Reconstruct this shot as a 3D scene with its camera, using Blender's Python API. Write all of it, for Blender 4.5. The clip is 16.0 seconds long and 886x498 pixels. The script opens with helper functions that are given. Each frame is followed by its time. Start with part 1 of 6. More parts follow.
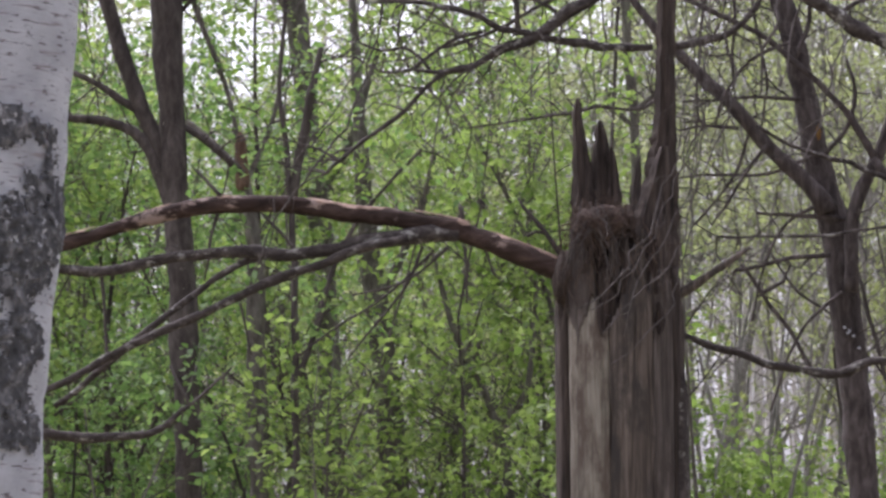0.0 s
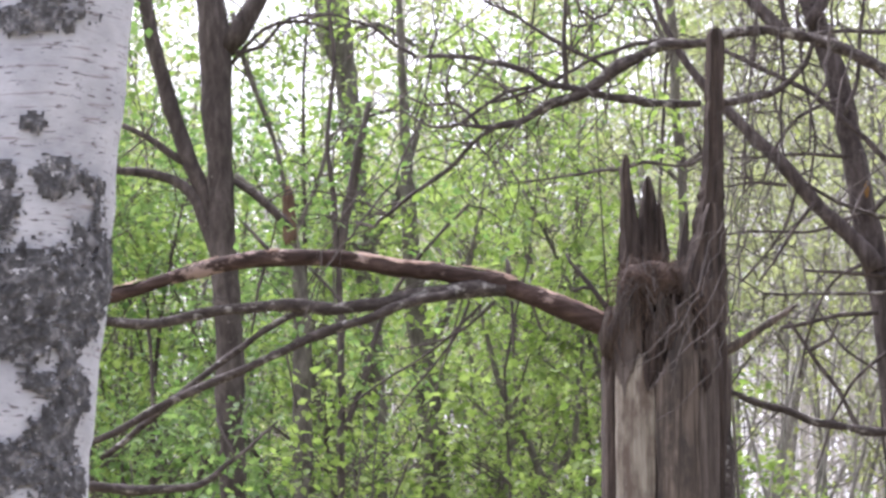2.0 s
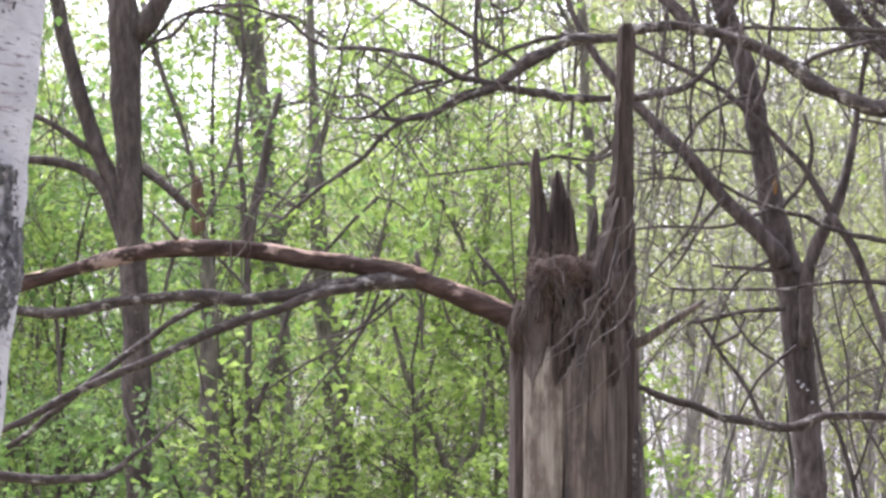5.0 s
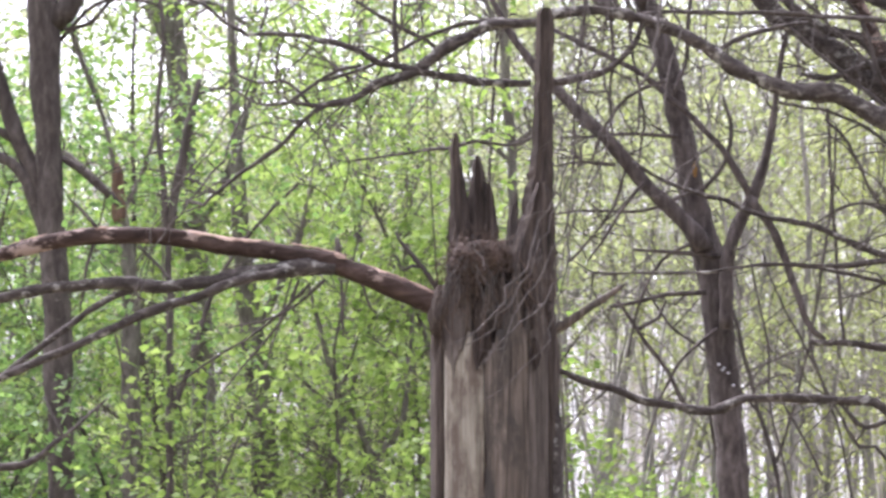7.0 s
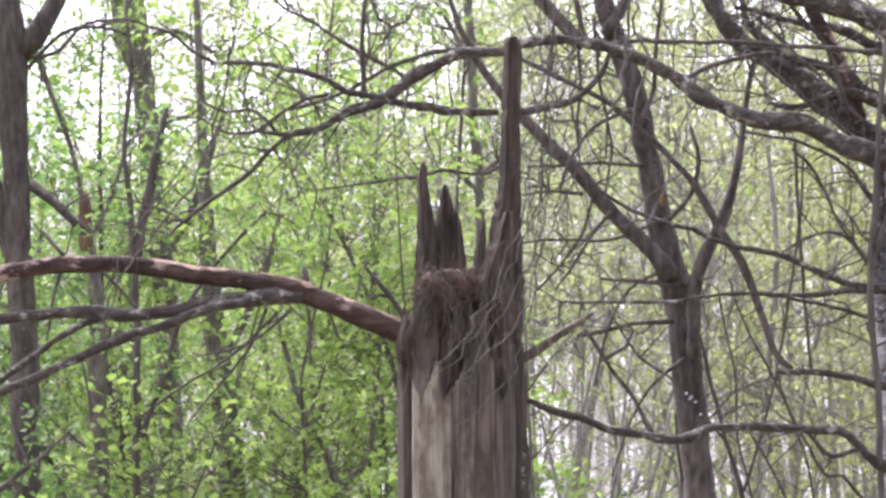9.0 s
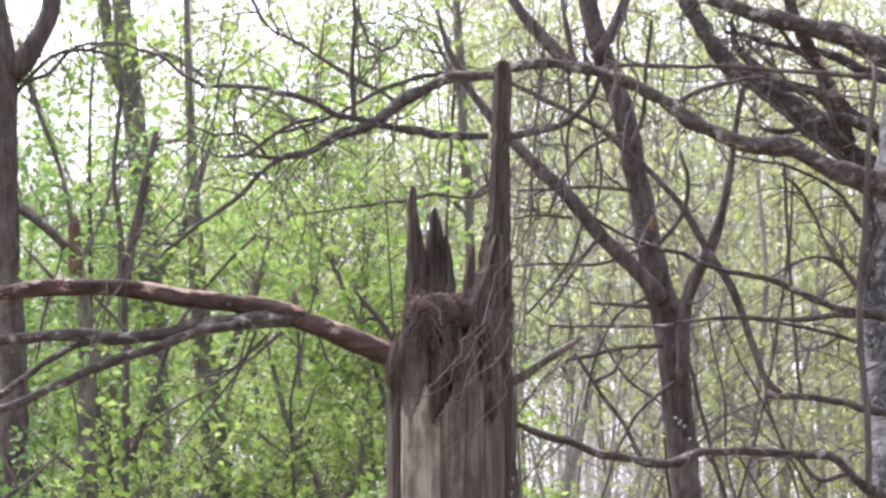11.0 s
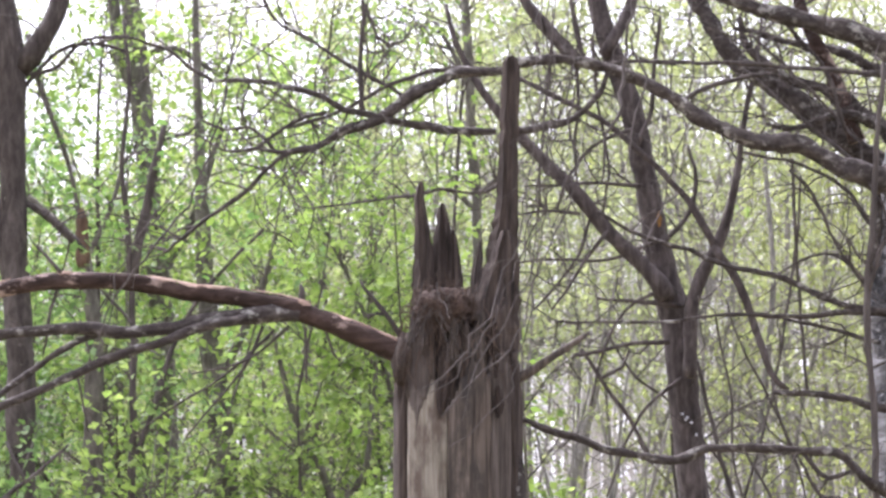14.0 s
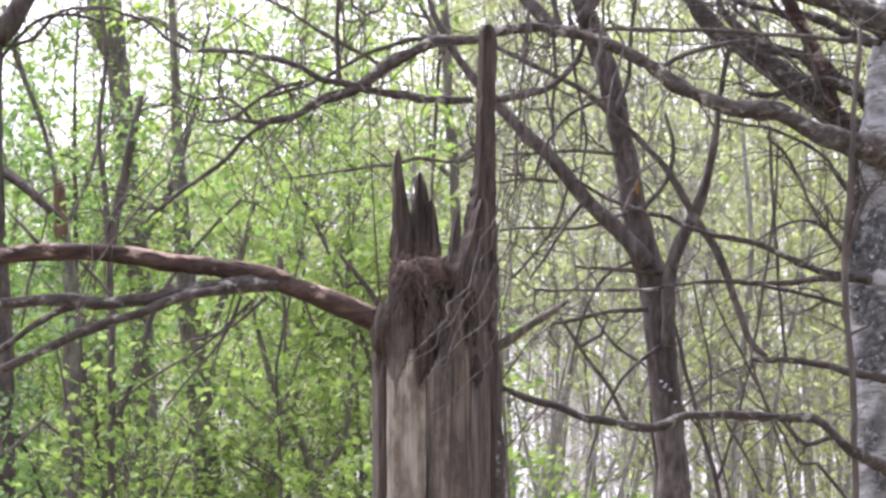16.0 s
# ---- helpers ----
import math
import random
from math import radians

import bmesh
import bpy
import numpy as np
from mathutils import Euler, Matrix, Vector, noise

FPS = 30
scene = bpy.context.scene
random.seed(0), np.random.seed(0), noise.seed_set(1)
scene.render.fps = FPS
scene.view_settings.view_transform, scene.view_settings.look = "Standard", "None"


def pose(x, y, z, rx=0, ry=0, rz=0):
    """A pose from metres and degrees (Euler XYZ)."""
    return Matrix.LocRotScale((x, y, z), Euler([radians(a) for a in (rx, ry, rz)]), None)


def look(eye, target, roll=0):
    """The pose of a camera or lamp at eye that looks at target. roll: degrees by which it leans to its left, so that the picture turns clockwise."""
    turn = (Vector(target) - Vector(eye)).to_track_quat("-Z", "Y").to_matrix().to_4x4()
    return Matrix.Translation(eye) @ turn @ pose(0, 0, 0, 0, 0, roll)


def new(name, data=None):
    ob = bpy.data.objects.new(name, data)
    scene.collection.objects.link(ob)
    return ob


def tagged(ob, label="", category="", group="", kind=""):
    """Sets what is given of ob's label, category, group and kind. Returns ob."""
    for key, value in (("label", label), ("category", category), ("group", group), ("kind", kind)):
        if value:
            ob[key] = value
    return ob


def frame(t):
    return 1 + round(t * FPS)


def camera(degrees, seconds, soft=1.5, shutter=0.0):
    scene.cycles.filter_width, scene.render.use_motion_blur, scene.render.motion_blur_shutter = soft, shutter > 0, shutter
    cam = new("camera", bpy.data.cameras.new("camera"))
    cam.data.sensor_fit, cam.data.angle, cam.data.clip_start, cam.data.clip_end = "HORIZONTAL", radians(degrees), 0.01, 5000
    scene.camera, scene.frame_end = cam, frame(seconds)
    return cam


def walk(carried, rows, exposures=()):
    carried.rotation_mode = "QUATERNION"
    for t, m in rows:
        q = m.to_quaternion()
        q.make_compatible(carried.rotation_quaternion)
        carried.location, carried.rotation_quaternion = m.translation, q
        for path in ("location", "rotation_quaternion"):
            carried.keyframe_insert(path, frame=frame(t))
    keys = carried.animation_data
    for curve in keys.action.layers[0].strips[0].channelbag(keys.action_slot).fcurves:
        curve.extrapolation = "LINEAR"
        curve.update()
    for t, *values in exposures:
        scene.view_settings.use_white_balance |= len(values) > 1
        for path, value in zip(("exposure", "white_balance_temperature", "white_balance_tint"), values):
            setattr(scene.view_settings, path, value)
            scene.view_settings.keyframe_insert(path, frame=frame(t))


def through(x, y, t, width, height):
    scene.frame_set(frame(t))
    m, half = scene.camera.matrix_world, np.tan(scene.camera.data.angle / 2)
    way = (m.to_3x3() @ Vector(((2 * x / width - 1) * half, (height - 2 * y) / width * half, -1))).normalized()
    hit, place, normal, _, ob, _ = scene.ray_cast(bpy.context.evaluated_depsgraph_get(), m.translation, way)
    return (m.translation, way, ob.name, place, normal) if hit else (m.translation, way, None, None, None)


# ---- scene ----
# ---------------------------------------------------------------- camera
cam = camera(15, 16.0, soft=2.85, shutter=0.5)
# seconds, sway to the side in metres, tilt, turn, lean in degrees; held at eye height
PATH = [
    (0, 0, 97.055, 2.738, -0.299),
    (0.5, 0, 97.312, 2.93, -0.48),
    (1, 0, 97.999, 3.18, -0.631),
    (1.5, 0, 97.918, 3.462, -0.172),
    (2, 0, 97.988, 3.545, 0.205),
    (2.3, -0.014, 98.03, 2.83, 0.22),
    (2.5, -0.024, 98.07, 2.407, 0.231),
    (3, -0.024, 98.227, 2.269, 0.449),
    (3.5, -0.024, 98.335, 2.153, 0.564),
    (4, -0.024, 98.268, 2.133, 0.727),
    (4.2, -0.024, 98.19, 2.125, 0.72),
    (6.3, 0, 97.606, 1.457, 0.143),
    (6.5, 0, 97.609, 1.414, 0.078),
    (7, 0, 97.627, 0.618, -0.004),
    (7.5, 0, 97.859, 0.14, 0.023),
    (8, 0, 98.005, -0.015, -0.024),
    (8.5, 0, 98.064, -0.021, -0.162),
    (9, 0, 98.12, 0.059, -0.044),
    (9.2, 0, 98.137, 0.118, -0.003),
    (11.3, 0, 98.543, -0.183, 0.014),
    (11.5, 0, 98.477, -0.232, -0.059),
    (12, 0, 98.173, -0.171, 0.019),
    (12.5, 0, 98.173, -0.143, 0.015),
    (13, 0, 98.186, -0.158, 0.237),
    (13.5, 0, 98.369, -0.099, 0.471),
    (14, 0, 98.442, 0.007, 0.322),
    (14.5, 0, 98.321, -0.079, 0.145),
    (15, 0, 98.219, -0.249, 0.017),
    (15.5, 0, 98.031, -0.425, 0.014),
    (16, 0, 97.914, -0.372, -0.081),
]
walk(cam, [(t, pose(ex, 0, 1.6, rx, 0, rz) @ pose(0, 0, 0, 0, 0, lean)) for t, ex, rx, rz, lean in PATH],
     exposures=[(0.0, 1.12, 6000, 23), (0.5, 1.46, 6000, 23), (1.0, 1.68, 6000, 23), (1.5, 1.79, 6000, 23), (2.5, 1.96, 6000, 23), (4.0, 1.95, 6000, 23), (7.0, 2.1, 6000, 23), (9.0, 2.04, 6000, 23), (12.0, 2.02, 6000, 23), (16.0, 2.02, 6000, 23)])

# ---------------------------------------------------------------- world and sun
world = bpy.data.worlds.new("overcast_sky")
scene.world = world
world.use_nodes = True
wn = world.node_tree.nodes
wl = world.node_tree.links
sky = wn.new("ShaderNodeTexSky")
sky.sky_type = "NISHITA"
sky.sun_disc = False
sky.sun_elevation = radians(60)
sky.sun_rotation = radians(-40)
sky.air_density = 1.0
sky.dust_density = 6.0
pale = wn.new("ShaderNodeHueSaturation")
pale.inputs["Saturation"].default_value = 0.15
wl.new(sky.outputs[0], pale.inputs["Color"])
wl.new(pale.outputs[0], wn["Background"].inputs["Color"])
wn["Background"].inputs["Strength"].default_value = 0.15

sun_data = bpy.data.lights.new("sun", "SUN")
sun_data.energy = 0.95
sun_data.angle = radians(14)
sun_data.color = (1.0, 0.96, 0.9)
sun = new("sun", sun_data)
sun.matrix_world = look((-10.3, 24.3, 31), (0, 12, 3))

# ---------------------------------------------------------------- materials
def nodes_of(name):
    m = bpy.data.materials.new(name)
    m.use_nodes = True
    nt = m.node_tree
    return m, nt, nt.nodes["Principled BSDF"]


def ramp(nt, fac, stops):
    r = nt.nodes.new("ShaderNodeValToRGB")
    while len(r.color_ramp.elements) < len(stops):
        r.color_ramp.elements.new(0.5)
    for e, (p, c) in zip(r.color_ramp.elements, stops):
        e.position = p
        e.color = (*c, 1)
    nt.links.new(fac, r.inputs[0])
    return r.outputs[0]


def noise_tex(nt, scale, stretch=(1, 1, 1), detail=6, rough=0.6, distort=0.0):
    co = nt.nodes.new("ShaderNodeTexCoord")
    mp = nt.nodes.new("ShaderNodeMapping")
    mp.inputs["Scale"].default_value = stretch
    nt.links.new(co.outputs["Object"], mp.inputs[0])
    n = nt.nodes.new("ShaderNodeTexNoise")
    n.inputs["Scale"].default_value = scale
    n.inputs["Detail"].default_value = detail
    n.inputs["Roughness"].default_value = rough
    n.inputs["Distortion"].default_value = distort
    nt.links.new(mp.outputs[0], n.inputs["Vector"])
    return n.outputs["Fac"]


def mix(nt, fac, a, b, mode="MIX"):
    x = nt.nodes.new("ShaderNodeMix")
    x.data_type = "RGBA"
    x.blend_type = mode
    if isinstance(fac, float):
        x.inputs[0].default_value = fac
    else:
        nt.links.new(fac, x.inputs[0])
    for k, v in ((6, a), (7, b)):
        if isinstance(v, tuple):
            x.inputs[k].default_value = (*v, 1)
        else:
            nt.links.new(v, x.inputs[k])
    return x.outputs[2]


def bump(nt, bsdf, height, strength, dist=0.01):
    b = nt.nodes.new("ShaderNodeBump")
    b.inputs["Strength"].default_value = strength
    b.inputs["Distance"].default_value = dist
    nt.links.new(height, b.inputs["Height"])
    nt.links.new(b.outputs[0], bsdf.inputs["Normal"])


def bark_mat(name, dark, mid, light, grain=40, stretch=(1, 1, 0.15), lichen=None, rough=0.9, deep=0.7, amount=(0.6, 0.72), spots=22, stain=None):
    """Bark or bare wood: stretched grain, larger stains, and lichen spots where given."""
    m, nt, b = nodes_of(name)
    g = noise_tex(nt, grain, stretch, 8, 0.65, 0.4)
    c = ramp(nt, g, [(0.3, dark), (0.5, mid), (0.72, light)])
    s = noise_tex(nt, 5, (1, 1, 0.4), 4)
    c = mix(nt, 0.6, c, ramp(nt, s, [(0.3, (0.55, 0.52, 0.5)), (0.7, (1.25, 1.22, 1.2))]), "MULTIPLY")
    if stain:
        w = noise_tex(nt, 7, (1.3, 1.3, 0.45), 6, 0.7)
        c = mix(nt, ramp(nt, w, [(0.44, (0, 0, 0)), (0.6, (1, 1, 1))]), c, stain)
    if lichen:
        l = noise_tex(nt, spots, (0.6, 1, 0.8), 5, 0.7)
        c = mix(nt, ramp(nt, l, [(amount[0], (0, 0, 0)), (amount[1], (1, 1, 1))]), c, lichen)
    nt.links.new(c, b.inputs["Base Color"])
    b.inputs["Roughness"].default_value = rough
    b.inputs["Specular IOR Level"].default_value = 0.2
    bump(nt, b, g, deep, 0.012)
    return m


def leaf_mat(name, c1, c2, c3, through=0.55):
    m, nt, b = nodes_of(name)
    geo = nt.nodes.new("ShaderNodeNewGeometry")
    col = ramp(nt, geo.outputs["Random Per Island"], [(0.0, c1), (0.5, c2), (1.0, c3)])
    nt.links.new(col, b.inputs["Base Color"])
    b.inputs["Roughness"].default_value = 0.5
    b.inputs["Specular IOR Level"].default_value = 0.3
    tr = nt.nodes.new("ShaderNodeBsdfTranslucent")
    tc = mix(nt, 1.0, col, (1.1, 1.14, 0.78), "MULTIPLY")
    nt.links.new(tc, tr.inputs["Color"])
    sh = nt.nodes.new("ShaderNodeMixShader")
    sh.inputs[0].default_value = through
    nt.links.new(b.outputs[0], sh.inputs[1])
    nt.links.new(tr.outputs[0], sh.inputs[2])
    nt.links.new(sh.outputs[0], nt.nodes["Material Output"].inputs["Surface"])
    return m


DEADWOOD = bark_mat("weathered_deadwood", (0.0273, 0.0226, 0.0188), (0.1003, 0.0836, 0.0703), (0.2060, 0.1754, 0.1489), 55, (1, 1, 0.06), deep=0.45, stain=(0.046, 0.041, 0.037))
SAPWOOD = bark_mat("pale_bare_sapwood", (0.0859, 0.0772, 0.0621), (0.2188, 0.2019, 0.1664), (0.3385, 0.3223, 0.2713), 50, (1, 1, 0.05), deep=0.6, stain=(0.1, 0.079, 0.064))
GREYWOOD = bark_mat("grey_splintered_wood", (0.0294, 0.0249, 0.0222), (0.0928, 0.0798, 0.0709), (0.1705, 0.1500, 0.1352), 60, (1, 1, 0.05), stain=(0.05, 0.04, 0.035))
ROTWOOD = bark_mat("dark_rotten_wood", (0.0132, 0.0109, 0.0093), (0.0537, 0.0429, 0.0367), (0.1197, 0.0971, 0.0833), 50, (1, 1, 0.08))
# near-black wood tone that paints the darkness inside hollows
CLEFT_SHADE = bark_mat("painted_cleft_shade", (0.01, 0.008, 0.007), (0.03, 0.023, 0.02), (0.07, 0.055, 0.047), 50, (1, 1, 0.1))
PEELED = bark_mat("pale_peeled_limb_wood", (0.1620, 0.1134, 0.0867), (0.2916, 0.2100, 0.1632), (0.4320, 0.3360, 0.2754), 22, (0.25, 1, 1), stain=(0.13, 0.085, 0.065), deep=0.5)
PEELING = bark_mat("red_brown_peeling_bark", (0.0162, 0.0108, 0.0092), (0.0459, 0.0308, 0.0259), (0.1026, 0.0729, 0.0621), 26, (0.3, 1, 1), lichen=(0.27, 0.208, 0.178), amount=(0.54, 0.6), spots=8)
LIMBBARK = bark_mat("grey_brown_limb_bark", (0.0255, 0.0219, 0.0204), (0.0618, 0.0534, 0.0494), (0.1320, 0.1173, 0.1096), 34, (0.6, 1, 1), lichen=(0.27, 0.262, 0.24), amount=(0.555, 0.65), deep=1.0)
ALDER = bark_mat("dark_alder_bark", (0.0286, 0.0244, 0.0234), (0.0771, 0.0657, 0.0624), (0.1532, 0.1351, 0.1304), 30, (1, 1, 0.3), lichen=(0.2, 0.2, 0.16), amount=(0.68, 0.78))
MIDBARK = bark_mat("brown_grey_smooth_bark", (0.0272, 0.0230, 0.0212), (0.0703, 0.0610, 0.0559), (0.1215, 0.1074, 0.0996), 26, (1, 1, 0.35), lichen=(0.22, 0.2, 0.18), amount=(0.64, 0.74))
GREYBARK = bark_mat("grey_young_bark", (0.055, 0.051, 0.045), (0.132, 0.124, 0.108), (0.235, 0.224, 0.198), 26, (1, 1, 0.4))
TWIGS = bark_mat("brown_twig_bark", (0.0325, 0.0281, 0.0260), (0.0761, 0.0669, 0.0618), (0.1308, 0.1166, 0.1084), 30)
PALETWIG = bark_mat("pale_dry_twig", (0.0443, 0.0387, 0.0367), (0.0945, 0.0847, 0.0813), (0.1535, 0.1401, 0.1337), 40)
ROUGHBARK = bark_mat("black_fissured_birch_bark", (0.034, 0.035, 0.038), (0.09, 0.093, 0.1), (0.3, 0.305, 0.325), 40, (1, 1, 0.9), deep=1.0, lichen=(0.5, 0.51, 0.54), amount=(0.6, 0.66), spots=48)
STRAW = bark_mat("dry_grass", (0.042, 0.03, 0.024), (0.09, 0.066, 0.052), (0.165, 0.124, 0.1), 60)
NESTMUD = bark_mat("nest_mud", (0.032, 0.023, 0.019), (0.092, 0.066, 0.054), (0.165, 0.124, 0.104), 70, (1, 1, 1.6), deep=1.0)
PALEBARK = bark_mat("pale_grey_sapling_bark", (0.1, 0.096, 0.088), (0.21, 0.203, 0.187), (0.34, 0.33, 0.31), 26, (1, 1, 0.4))
# pale birch grey, lightened further to paint distance haze into the colour
FARSTEM_HAZED = bark_mat("far_hazed_grey_stems", (0.26, 0.25, 0.235), (0.5, 0.485, 0.47), (0.72, 0.7, 0.68), 3, (1, 1, 0.3))
SNAPPED = bark_mat("red_brown_snapped_wood", (0.06, 0.039, 0.027), (0.135, 0.088, 0.062), (0.21, 0.15, 0.112), 40, (1, 1, 0.15))
FUNGUS = bark_mat("orange_lichen", (0.12, 0.07, 0.03), (0.26, 0.15, 0.05), (0.34, 0.22, 0.08), 60)

LEAF_SPRING = leaf_mat("spring_green_leaves", (0.1370, 0.2157, 0.0599), (0.2078, 0.2975, 0.0902), (0.2913, 0.3793, 0.1440))
LEAF_DEEP = leaf_mat("fresh_green_leaves", (0.0948, 0.1733, 0.0606), (0.1490, 0.2430, 0.0885), (0.2119, 0.3119, 0.1309))
LEAF_YELLOW = leaf_mat("yellow_green_leaves", (0.27, 0.29, 0.09), (0.36, 0.38, 0.13), (0.45, 0.46, 0.2))
LEAF_CATKIN = leaf_mat("ochre_green_catkins", (0.1925, 0.2184, 0.0952), (0.2805, 0.3136, 0.1400), (0.3960, 0.4312, 0.2128))
# spring green made paler and greyer, so the colour carries the haze
LEAF_FAR_HAZED = leaf_mat("far_hazed_green_leaves", (0.2024, 0.2364, 0.1272), (0.2689, 0.3022, 0.1686), (0.3515, 0.3767, 0.2388))

# white birch bark: chalky white, fine dark lenticels running round the stem, grey bloom
BIRCH, nt, b = nodes_of("white_birch_bark")
base = ramp(nt, noise_tex(nt, 6, (1, 1, 1.2), 5), [(0.3, (0.27, 0.28, 0.308)), (0.55, (0.41, 0.424, 0.458)), (0.75, (0.505, 0.52, 0.555))])
dash = ramp(nt, noise_tex(nt, 9, (1, 1, 11), 4, 0.55), [(0.6, (0, 0, 0)), (0.66, (1, 1, 1))])
base = mix(nt, dash, base, (0.24, 0.22, 0.23))
spot = ramp(nt, noise_tex(nt, 16, (1, 1, 2.2), 6, 0.75), [(0.6, (0, 0, 0)), (0.68, (1, 1, 1))])
base = mix(nt, spot, base, (0.09, 0.085, 0.085))
fleck = ramp(nt, noise_tex(nt, 26, (1, 1, 5), 3, 0.5), [(0.63, (0, 0, 0)), (0.67, (1, 1, 1))])
base = mix(nt, fleck, base, (0.11, 0.1, 0.105))
nt.links.new(base, b.inputs["Base Color"])
b.inputs["Roughness"].default_value = 0.75
bump(nt, b, noise_tex(nt, 30, (1, 1, 4), 6), 0.35, 0.006)

# the farther birch has greyer, more broken bark
BIRCH_GREY, nt, b = nodes_of("grey_birch_bark")
base = ramp(nt, noise_tex(nt, 9, (1, 1, 1.6), 6), [(0.36, (0.1, 0.097, 0.098)), (0.52, (0.23, 0.23, 0.24)), (0.7, (0.42, 0.42, 0.44))])
dash = ramp(nt, noise_tex(nt, 12, (1, 1, 7), 5, 0.65), [(0.52, (0, 0, 0)), (0.6, (1, 1, 1))])
base = mix(nt, dash, base, (0.1, 0.095, 0.09))
nt.links.new(base, b.inputs["Base Color"])
b.inputs["Roughness"].default_value = 0.8
bump(nt, b, noise_tex(nt, 30, (1, 1, 3), 6), 0.5, 0.008)

LITTER, nt, b = nodes_of("leaf_litter")
base = ramp(nt, noise_tex(nt, 14, (1, 1, 1), 8, 0.7), [(0.3, (0.1, 0.075, 0.05)), (0.5, (0.22, 0.17, 0.12)), (0.7, (0.34, 0.28, 0.21))])
moss = ramp(nt, noise_tex(nt, 0.8, (1, 1, 1), 5), [(0.48, (0, 0, 0)), (0.62, (1, 1, 1))])
base = mix(nt, moss, base, (0.06, 0.1, 0.025))
nt.links.new(base, b.inputs["Base Color"])
b.inputs["Roughness"].default_value = 0.95
bump(nt, b, noise_tex(nt, 20, (1, 1, 1), 8), 0.8, 0.03)


# ---------------------------------------------------------------- builders
def part(name, bm, material, parent, label="", kind="", smooth=True):
    """One mesh object from a bmesh, under a thing or a part."""
    me = bpy.data.meshes.new(name)
    bm.to_mesh(me)
    bm.free()
    me.materials.append(material)
    if smooth:
        me.polygons.foreach_set("use_smooth", [True] * len(me.polygons))
    ob = new(name, me)
    if parent:
        ob.parent = parent
        ob.matrix_parent_inverse = parent.matrix_world.inverted()
    return tagged(ob, label=label, kind=kind)


def mesh_part(name, verts, faces, material, parent, label="", kind="", smooth=False):
    """The same from plain lists, for meshes with many small pieces."""
    me = bpy.data.meshes.new(name)
    me.from_pydata(verts, [], faces)
    me.materials.append(material)
    if smooth:
        me.polygons.foreach_set("use_smooth", [True] * len(me.polygons))
    ob = new(name, me)
    if parent:
        ob.parent = parent
        ob.matrix_parent_inverse = parent.matrix_world.inverted()
    return tagged(ob, label=label, kind=kind)


def thing(name, at, label, category, group="", kind=""):
    ob = new(name)
    ob.empty_display_size = 0.1
    ob.location = at
    bpy.context.view_layer.update()
    return tagged(ob, label, category, group, kind)


def smoothed(pts, step):
    """A round curve through (x, y, z, r), resampled about every step metres."""
    p = np.array(pts, float)
    if len(p) < 2:
        return p
    ext = np.vstack([2 * p[0] - p[1], p, 2 * p[-1] - p[-2]])
    out = []
    for i in range(1, len(ext) - 2):
        a, b0, c, d = ext[i - 1], ext[i], ext[i + 1], ext[i + 2]
        n = max(1, int(np.linalg.norm(c[:3] - b0[:3]) / step))
        for k in range(n):
            u = k / n
            q = 0.5 * (2 * b0 + (c - a) * u + (2 * a - 5 * b0 + 4 * c - d) * u * u + (3 * b0 - a - 3 * c + d) * u ** 3)
            q[3] = b0[3] + (c[3] - b0[3]) * u
            out.append(q)
    out.append(p[-1])
    return np.array(out)


def tube_data(verts, faces, pts, sides=8, rough=0.08, wob=0.0, rng=random, tip=True):
    """Adds a knobbly round stem along pts (x, y, z, r) to verts and faces."""
    n0 = len(verts)
    p = np.asarray(pts, float)
    k = len(p)
    phase = rng.uniform(0, 50)
    d = np.empty((k, 3))
    d[1:-1] = p[2:, :3] - p[:-2, :3]
    d[0], d[-1] = p[1, :3] - p[0, :3], p[-1, :3] - p[-2, :3]
    d /= np.sqrt((d * d).sum(1, keepdims=True)) + 1e-9
    # one reference direction, well away from the stem's way
    ref = np.zeros(3)
    ref[int(np.argmin(np.abs(d).max(0)))] = 1.0
    side = ref - d * (d @ ref)[:, None]
    side /= np.sqrt((side * side).sum(1, keepdims=True)) + 1e-9
    up = np.stack([d[:, 1] * side[:, 2] - d[:, 2] * side[:, 1], d[:, 2] * side[:, 0] - d[:, 0] * side[:, 2], d[:, 0] * side[:, 1] - d[:, 1] * side[:, 0]], 1)
    c = p[:, :3].copy()
    if wob:
        for i in range(1, k - 1):
            c[i] += wob * np.array(noise.noise_vector(Vector((i * 0.45, phase, 3.3))))
    ang = 2 * math.pi * np.arange(sides) / sides
    rr = np.repeat(p[:, 3:4], sides, 1)
    if rough:
        for i in range(k):
            swell = 1 + rough * 1.3 * noise.noise(Vector((i * 0.6, phase, 9.1)))
            for s in range(sides):
                rr[i, s] *= swell * (1 + rough * noise.noise(Vector((math.cos(ang[s]) * 1.7 + phase, math.sin(ang[s]) * 1.7, i * 0.35))))
    ca, sa = np.cos(ang)[None, :, None], np.sin(ang)[None, :, None]
    out = c[:, None] + rr[:, :, None] * (ca * side[:, None] + sa * up[:, None])
    verts.extend(map(tuple, out.reshape(-1, 3).tolist()))
    for i in range(k - 1):
        q = n0 + i * sides
        for s in range(sides - 1):
            faces.append((q + s, q + s + 1, q + s + 1 + sides, q + s + sides))
        faces.append((q + sides - 1, q, q + sides, q + 2 * sides - 1))
    if sides > 3:
        faces.append(tuple(range(n0 + sides - 1, n0 - 1, -1)))
        faces.append(tuple(range(n0 + (k - 1) * sides, n0 + k * sides)))


